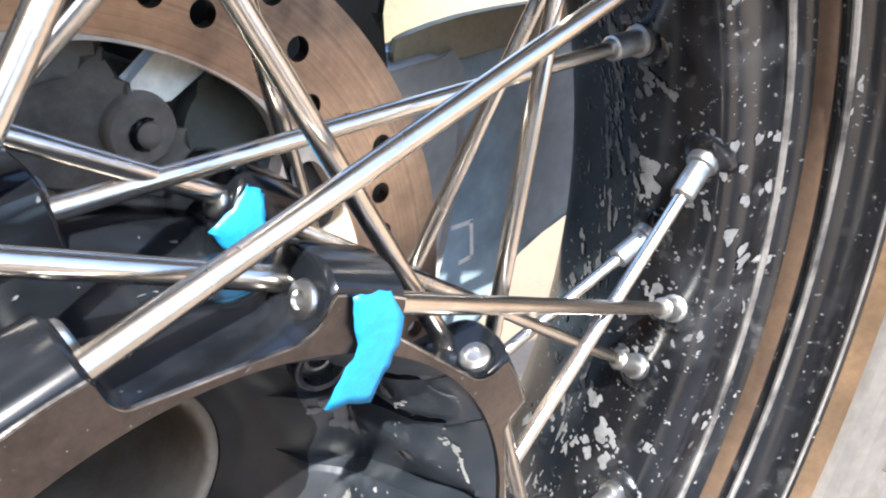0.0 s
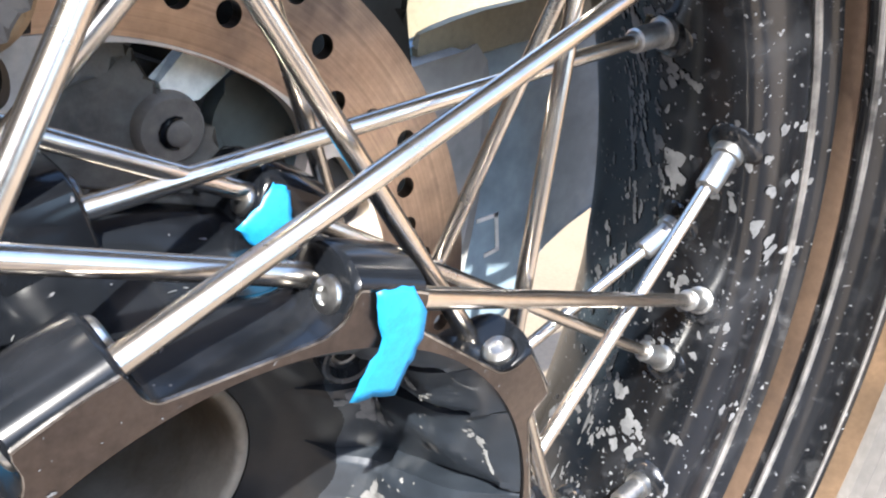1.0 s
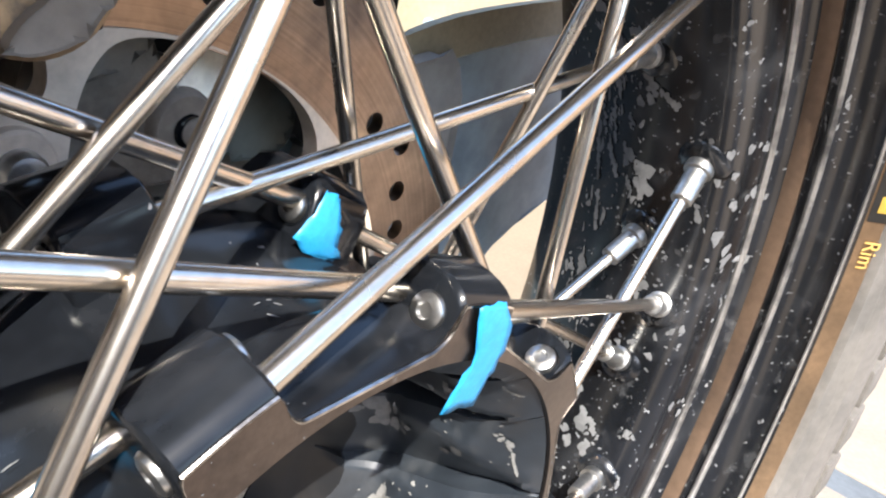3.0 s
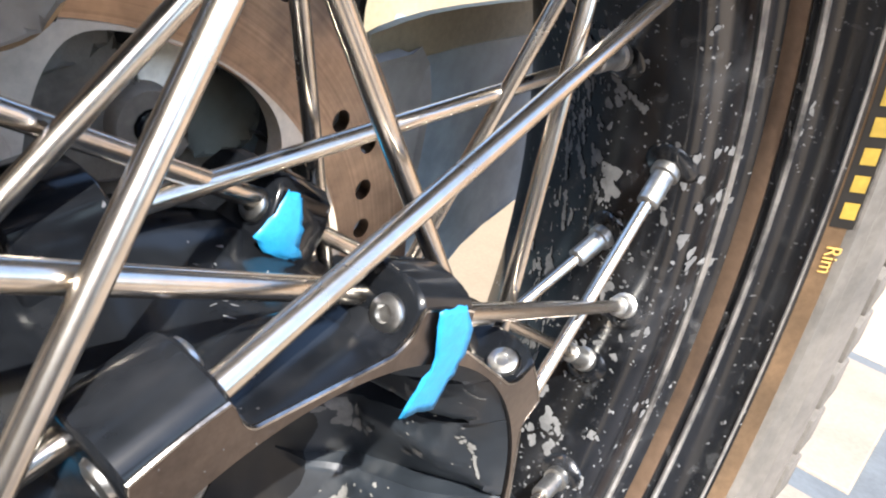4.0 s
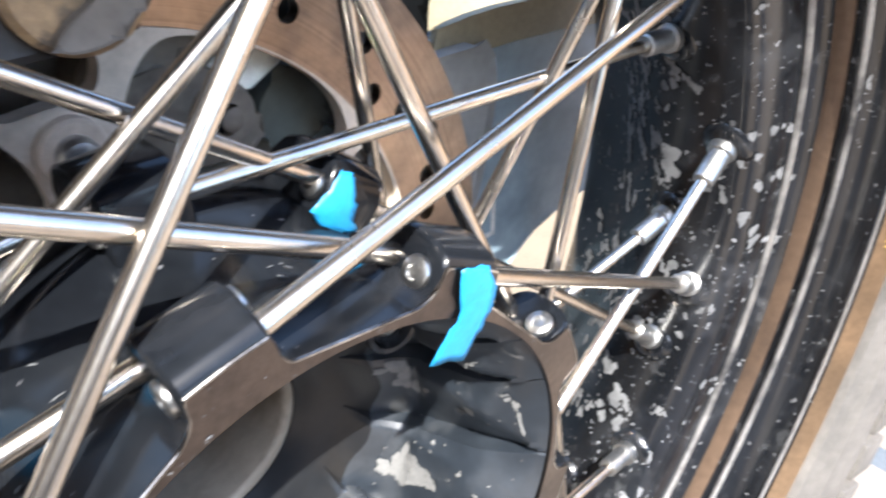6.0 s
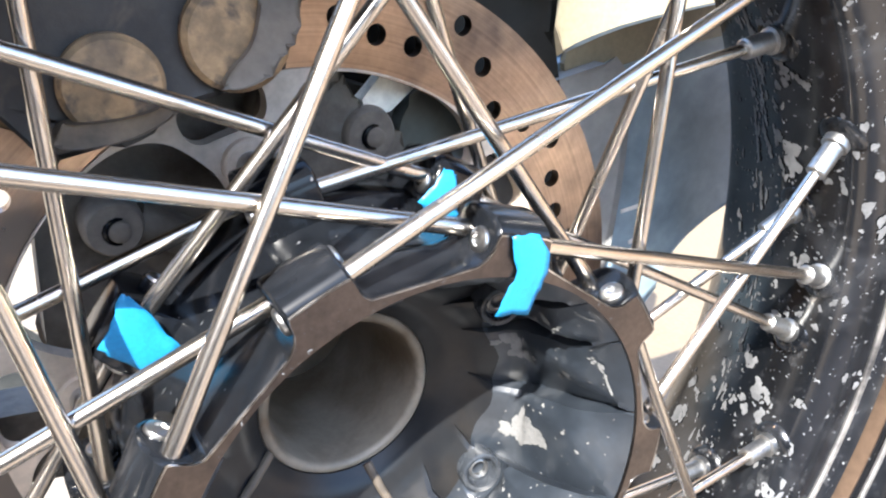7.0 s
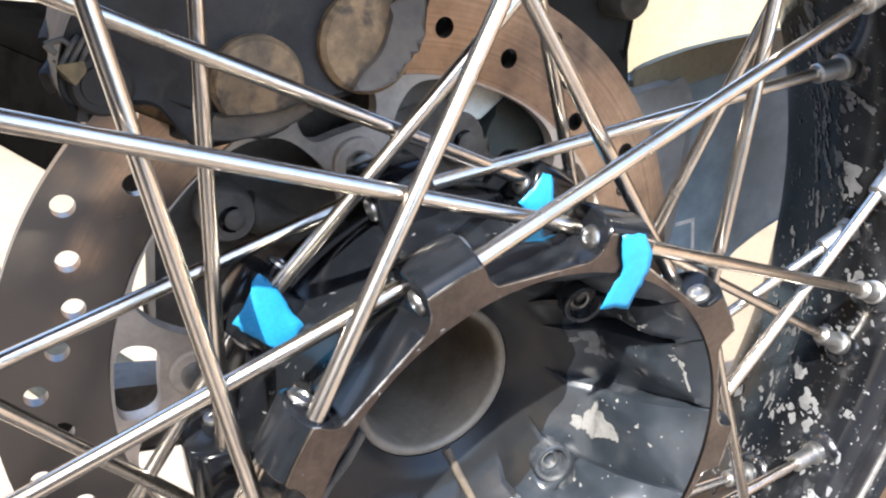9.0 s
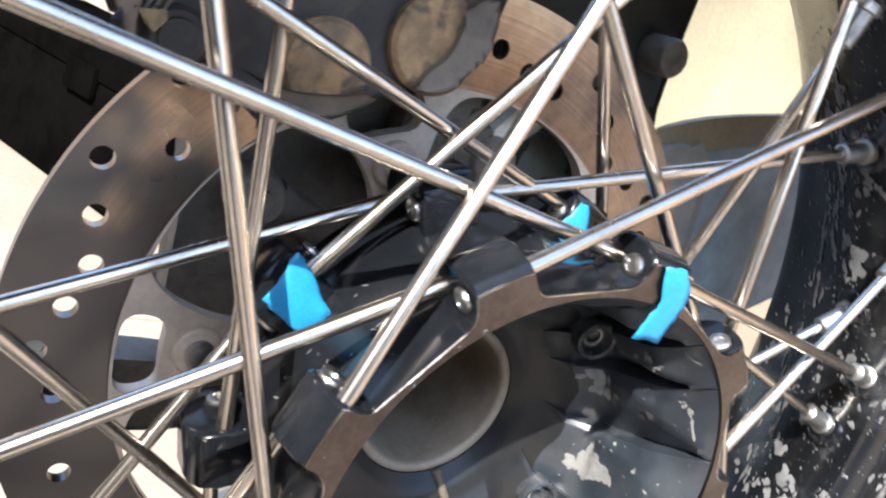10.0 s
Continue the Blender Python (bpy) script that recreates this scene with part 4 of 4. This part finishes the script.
for k in range(3):
    bm = bmesh.new()
    x, z = 0.0024 * k, 0.0012 * k
    tube(bm, [(-0.1222 + x, -0.0280, 0.0985 + z), (-0.1212 + x, -0.0287, 0.1012 + z), (-0.1195 + x, -0.0287, 0.1052 + z), (-0.1182 + x, -0.0270, 0.1066 + z), (-0.1178 + x, -0.0225, 0.1064 + z)], 0.00075, 10)
    part("pad_spring", bm, GREY_DUST, caliper, "bent steel pad spring")
bm = bmesh.new()
tube(bm, [(-0.1253, -0.0285, 0.1043), (-0.1217, -0.0285, 0.1061), (-0.1202, -0.0285, 0.1049)], 0.0008, 10)
tube(bm, [(-0.1253, -0.0285, 0.1043), (-0.1229, -0.0285, 0.1024)], 0.0008, 10)
part("pad_spring", bm, GREY_DUST, caliper, "bent steel pad spring")
bm = slab_of([(-0.1225, 0.0996), (-0.1173, 0.1010), (-0.1168, 0.0993), (-0.1188, 0.0962), (-0.1212, 0.0970)], -0.0310, -0.0245, 0.0006)
part("brass_tab", bm, surface("dull_brass", (0.24, 0.18, 0.10), 0.5, 0.7, (0.14, 0.11, 0.07), scale=200, fine=600, bump=0.08), caliper, "dull brass tab")

# ---- bracket and fittings behind the disc ----
bracket = tagged(new("caliper_bracket"), "dark grey cast bracket with bolted bosses behind the disc", "bracket")
bracket.location = (0, 0, AXLE)
part("plate", slab_of(rounded([(-0.088, 0.052), (-0.086, 0.020), (-0.084, -0.006), (-0.070, -0.020), (-0.045, -0.036), (0.030, -0.040), (0.070, 0.010), (0.075, 0.055), (0.045, 0.088), (0.000, 0.098), (-0.050, 0.095), (-0.095, 0.075)]), 0.022, 0.036, 0.002), BRACKET, bracket)
for x, z, rad in ((0.0204, 0.0782, 0.0094), (-0.0655, 0.0470, 0.0090)):
    bm = bmesh.new()
    tube(bm, [(x, y, z) for y in (0.025, 0.0125, 0.0098, 0.0085, 0.0078, 0.0080)], [rad * 1.1, rad * 1.1, rad * 1.04, rad, rad * 0.93, rad * 0.5], 36)
    boss = part("bolt_boss", bm, GREY_DUST, bracket)
    bm = bmesh.new()
    tube(bm, [(x + 0.0014, y, z - 0.0006) for y in (0.0090, 0.0068, 0.0062, 0.0060)], [0.0036, 0.0035, 0.0028, 0.0014], 20)
    part("bolt", bm, GREY_DUST, boss)
    bm = bmesh.new()
    tube(bm, [(x + 0.0014 + 0.0043 * math.cos(radians(g)), 0.0077, z - 0.0006 + 0.0043 * math.sin(radians(g))) for g in range(80, 281, 25)], [0.0003, 0.0007, 0.0009, 0.0011, 0.0012, 0.0011, 0.0009, 0.0006, 0.0003], 8)
    part("slot", bm, BLACK, boss, "dark slot beside the bolt")
for (x0, z0), (x1, z1), rad in (((-0.030, 0.070), (0.0, 0.060), 0.009), ((-0.058, 0.047), (-0.020, 0.030), 0.007)):
    bm = bmesh.new()
    tube(bm, [(x0, 0.018, z0), (x1, 0.020, z1)], [rad, rad], 20)
    part("arm", bm, BRACKET, bracket)
part("foot", slab_of(rounded([(-0.055, -0.046), (-0.085, -0.050), (-0.116, -0.046), (-0.116, -0.022), (-0.080, -0.020), (-0.050, -0.026)]), 0.020, 0.034, 0.002), BRACKET, bracket)
bm = slab_of([(0.0166, 0.0902), (0.0226, 0.0990), (0.0290, 0.1060), (0.0410, 0.1020), (0.0361, 0.0945), (0.0284, 0.0864), (0.0200, 0.0850)], 0.012, 0.0150, 0.0012)
part("pale_tab", bm, surface("pale_green_plate", (0.85, 0.85, 0.76), 0.4, 0.0, (0.72, 0.73, 0.62), scale=60, fine=300, bump=0.05), bracket, "pale greenish plastic tab")
bm = slab_of(rounded([(0.0350, 0.0840), (0.0420, 0.0940), (0.056, 0.0930), (0.0630, 0.0800), (0.0590, 0.0700), (0.0440, 0.0670), (0.0350, 0.0730)]), 0.016, 0.030, 0.0016)
part("housing", bm, surface("grey_green_plastic", (0.06, 0.07, 0.062), 0.5, 0.0, (0.04, 0.045, 0.04), scale=40, fine=200, bump=0.05), bracket, "dark grey-green sensor housing")

part("support", slab_of(rounded([(-0.030, 0.176), (-0.030, 0.080), (0.020, 0.076), (0.055, 0.072), (0.088, 0.070), (0.126, 0.030), (0.140, 0.060), (0.124, 0.086), (0.115, 0.104), (0.110, 0.122), (0.109, 0.180)], 1), 0.033, 0.050, 0.003), surface("black_frame_paint", (0.012, 0.013, 0.012), 0.5, 0.0, (0.02, 0.02, 0.018), scale=30, fine=200, bump=0.1, spec=0.3), bracket, "dark painted frame support")
part("web", slab_of(rounded([(-0.020, 0.106), (0.009, 0.104), (0.006, 0.096), (-0.004, 0.089), (-0.018, 0.083)]), 0.0100, 0.0240, 0.0012), BRACKET, bracket)
part("pad", slab_of(rounded([(-0.024, 0.098), (0.006, 0.100), (0.0125, 0.093), (0.0185, 0.0835), (0.0340, 0.0800), (0.0360, 0.0680), (0.0120, 0.0600), (-0.0200, 0.0650)]), 0.0115, 0.0235, 0.0012), BRACKET, bracket)
bm = bmesh.new()
tube(bm, [(0.098, y, 0.139) for y in (0.034, 0.020, 0.0185, 0.018)], [0.0085, 0.0085, 0.0075, 0.005], 28)
part("pivot_pin", bm, BRACKET, bracket, "dirty round pivot pin")

# ---- swing arm beyond the wheel ----
arm = tagged(new("swing_arm"), "metal swing arm beside the wheel, shaded face coloured blue-grey", "swing arm")
arm.location = (0, 0, AXLE)
beam = rounded([(-0.02, -0.045), (0.10, -0.075), (0.185, -0.075), (0.196, -0.036), (0.222, -0.018), (0.2200, -0.004), (0.2330, 0.0140), (0.2470, 0.0250), (0.2640, 0.0345), (0.3300, 0.0700), (0.46, 0.110), (0.46, 0.186),
                (0.33, 0.159), (0.217, 0.133), (0.163, 0.119), (0.135, 0.109), (0.118, 0.101), (0.060, 0.092), (-0.02, 0.050)], 1)
# Shade is in the colour: blue-grey beam, cream pieces for the sunlit part.
part("beam", slab_of(beam, 0.040, 0.044, 0.0012), SHADE, arm)
bm = bmesh.new()
box(bm, (0.27, 0.042, 0.098), (0.30, 0.155, 0.112), bevel=0.003)
part("rib", bm, SHADE, arm)
edge = [(0.130, 0.094), (0.163, 0.107), (0.217, 0.122), (0.33, 0.148), (0.46, 0.172), (0.46, 0.187), (0.33, 0.164), (0.217, 0.1385), (0.163, 0.1245), (0.135, 0.114), (0.124, 0.107)]
part("upper_edge", slab_of(rounded(edge, 1), 0.0372, 0.0398, 0.0008), FOAM, arm, "cream strip painting the lit upper edge of the arm")
bm = bmesh.new()
for x0, z0, x1, z1 in ((0.1835, 0.0320, 0.1945, 0.0345), (0.1945, 0.0345, 0.2010, 0.0170), (0.2010, 0.0170, 0.1940, 0.0145)):
    w = Vector((x1 - x0, 0, z1 - z0)).normalized() * 0.001
    n = Vector((-w.z, 0, w.x))
    a, b = Vector((x0, 0.0392, z0)), Vector((x1, 0.0392, z1))
    vs = [bm.verts.new(p + o + Vector((0, dy, 0))) for dy in (0, 0.0006) for p, o in ((a, -w - n), (b, w - n), (b, w + n), (a, -w + n))]
    for f in ((0, 1, 2, 3), (7, 6, 5, 4), (0, 4, 5, 1), (1, 5, 6, 2), (2, 6, 7, 3), (3, 7, 4, 0)):
        bm.faces.new([vs[i] for i in f])
part("sticker", bm, surface("white_print", (0.7, 0.7, 0.68), 0.5), arm, "white bracket-shaped print", smooth=False)
part("end_cover", slab_of(rounded([(0.085, -0.030), (0.172, -0.020), (0.170, 0.060), (0.158, 0.111), (0.118, 0.098), (0.085, 0.086)]), 0.034, 0.046, 0.004), surface("grey_plastic", (0.3, 0.3, 0.29), 0.4, 0.0, (0.2, 0.205, 0.21), scale=12, fine=120, bump=0.05), arm, "pale grey plastic cover")
# Separate cream slab stands in for the arm's sunlit upper face.
block_ob = part("lit_arm_face", slab_of(rounded([(0.203, 0.082), (0.30, 0.105), (0.375, 0.122), (0.375, 0.252), (0.30, 0.232), (0.26, 0.222), (0.203, 0.205)], 1), 0.150, 0.166, 0.004), FOAM)
block_ob.location = (0, 0, AXLE)
tagged(block_ob, "cream slab standing in for the arm's sunlit upper face", "block")

# ---- ground and surroundings ----
GROUT = surface("grey_grout", (0.24, 0.2, 0.145), 0.9, 0.0, scale=10, fine=200, bump=0.1)
bm = bmesh.new()
box(bm, (-60, -60, -0.05), (60, 60, -0.004))
floor = tagged(part("floor", bm, GROUT, None, smooth=False), "cream tiled yard floor in sunlight", "floor", kind="structure")
bm = bmesh.new()
box(bm, (-5, -4.0, -0.02), (3.0, -0.372, 0.004))
tagged(part("ground", bm, EARTH, None, smooth=False), "bare brown earth beside the tiles", "ground", kind="structure")
# Dark strip added out of view: shaded ground for the rim to reflect.
bm = bmesh.new()
box(bm, (-0.60, -0.370, -0.02), (0.32, -0.155, 0.006), bevel=0.002)
tagged(part("pavement", bm, surface("shaded_ground_dark", (0.035, 0.035, 0.037), 0.9, 0.0, (0.022, 0.022, 0.023), scale=9, fine=160, bump=0.4, depth=0.004), None, smooth=False), "added dark strip, out of view, standing in for shaded ground", "pavement", kind="structure")
# Added sheet: a dimmer floor tone where the sunlit tiles come out white.
bm = bmesh.new()
box(bm, (0.44, 0.26, 0.0005), (2.2, 1.25, 0.006), bevel=0.001)
tagged(part("dimmed_floor", bm, surface("beige_floor_tone", (0.175, 0.138, 0.092), 0.7, 0.0, (0.16, 0.126, 0.084), scale=5, fine=140, bump=0.05), None, smooth=False), "flat beige sheet added to tone down the sunlit floor", "board")
bm = bmesh.new()
box(bm, (-0.198, -0.198, -0.02), (0.198, 0.198, 0.0), bevel=0.002)
first = part("tile", bm, TILE, floor, smooth=False)
for i in range(-8, 8):
    for j in range(-1, 14):
        if (i, j) == (0, 0):
            first.location = (0.1, 0.05, 0)
            continue
        ob = new("tile", first.data)
        ob.parent = floor
        ob.location = (0.1 + 0.402 * i, 0.05 + 0.402 * j, 0)
bm = bmesh.new()
box(bm, (0.72, -0.36, -0.02), (1.80, 0.06, 0.003))
bed = tagged(part("pavement_bed", bm, surface("blue_grey_mortar", (0.085, 0.098, 0.11), 0.8, 0.0, (0.07, 0.08, 0.09), scale=8, fine=120, bump=0.2), None, smooth=False), "blue-grey mortar bed between pale slabs", "pavement", kind="structure")
SLAB = surface("pale_stone_slab", (0.205, 0.178, 0.145), 0.65, 0.0, (0.18, 0.156, 0.126), scale=7, fine=140, bump=0.08)
for x0, x1, y0, y1 in ((0.72, 0.955, -0.160, 0.055), (1.035, 1.715, -0.160, 0.055), (0.72, 1.00, -0.360, -0.235), (1.08, 1.715, -0.360, -0.235)):
    bm = bmesh.new()
    box(bm, (x0, y0, -0.01), (x1, y1, 0.009), bevel=0.004)
    part("slab", bm, SLAB, bed, smooth=False)
bm = bmesh.new()
box(bm, (1.80, -0.372, -0.02), (3.0, 0.24, 0.004))
tagged(part("ground_far", bm, EARTH, None, smooth=False), "bare brown earth beyond the pale slabs", "ground", kind="structure")
# Brown walls are unseen, added to close the yard and shape reflections.
WALL = surface("brown_plaster", (0.30, 0.215, 0.15), 0.85, 0.0, (0.24, 0.17, 0.12), scale=3, fine=60, bump=0.2)
# Dark wall is unseen, added so the disc and spokes reflect something dark.
DARK_WALL = surface("dark_slate", (0.035, 0.034, 0.034), 0.8, 0.0, (0.022, 0.021, 0.021), scale=3, fine=60, bump=0.2)
for name, lo, hi, ma, lab in (("dark_reflected_wall", (-5, -1.5, 0), (-0.12, -1.38, 1.0), DARK_WALL, "added dark low wall, out of view, for dark reflections"), ("wall_yard_south", (-5.2, -4.2, 0), (3.2, -4.0, 0.8), WALL, "added low brown wall, out of view, for brown reflections"), ("wall_east", (3.0, -4.0, 0), (3.2, 6.0, 2.2), WALL, "added brown wall, out of view, closing the yard"),
                              ("wall_north", (-5, 6.0, 0), (3.2, 6.2, 2.2), WALL, "added brown wall, out of view, closing the yard"), ("wall_west", (-5.2, -4.0, 0), (-5.0, 6.2, 2.2), WALL, "added brown wall, out of view, closing the yard")):
    bm = bmesh.new()
    box(bm, lo, hi)
    tagged(part(name, bm, ma, None, smooth=False), lab, "wall", kind="structure")
PLASTIC = surface("black_plastic", (0.0022, 0.0021, 0.002), 0.9, 0.0, scale=12, fine=160, bump=0.1, spec=0.0)
case = tagged(new("storage_case"), "black plastic storage case on the tiled floor", "case")
case.matrix_world = Matrix.Translation((-0.045, 1.282, 0)) @ Matrix.Rotation(math.atan2(-0.925, 0.379), 4, "Z")
bm = bmesh.new()
box(bm, (-0.36, 0.004, 0), (0.40, 0.30, 0.186), bevel=0.012)
part("body", bm, PLASTIC, case)
bm = bmesh.new()
box(bm, (-0.365, 0.0, 0.184), (0.405, 0.305, 0.228), bevel=0.010)
part("lid", bm, PLASTIC, case)
for x in (-0.2, 0.2):
    bm = bmesh.new()
    box(bm, (x - 0.04, -0.008, 0.155), (x + 0.04, 0.006, 0.205), bevel=0.004)
    part("latch", bm, PLASTIC, case)
# Flat dark strip in place of a shadow falling on the tiles.
bm = bmesh.new()
box(bm, (-0.30, -0.104, 0.0005), (0.155, 0.0, 0.007), bevel=0.002)
shadow_ob = part("floor_shadow", bm, surface("floor_shadow_grey", (0.022, 0.023, 0.021), 0.85, 0.0, (0.034, 0.034, 0.031), scale=20, fine=200, bump=0.2, spec=0.06), None, smooth=False)
shadow_ob.matrix_world = Matrix.Translation((-0.006, 0.57, 0)) @ Matrix.Rotation(math.atan2(-0.89, 0.45), 4, "Z")
tagged(shadow_ob, "narrow dark strip standing in for a shadow on the tiles", "mat")
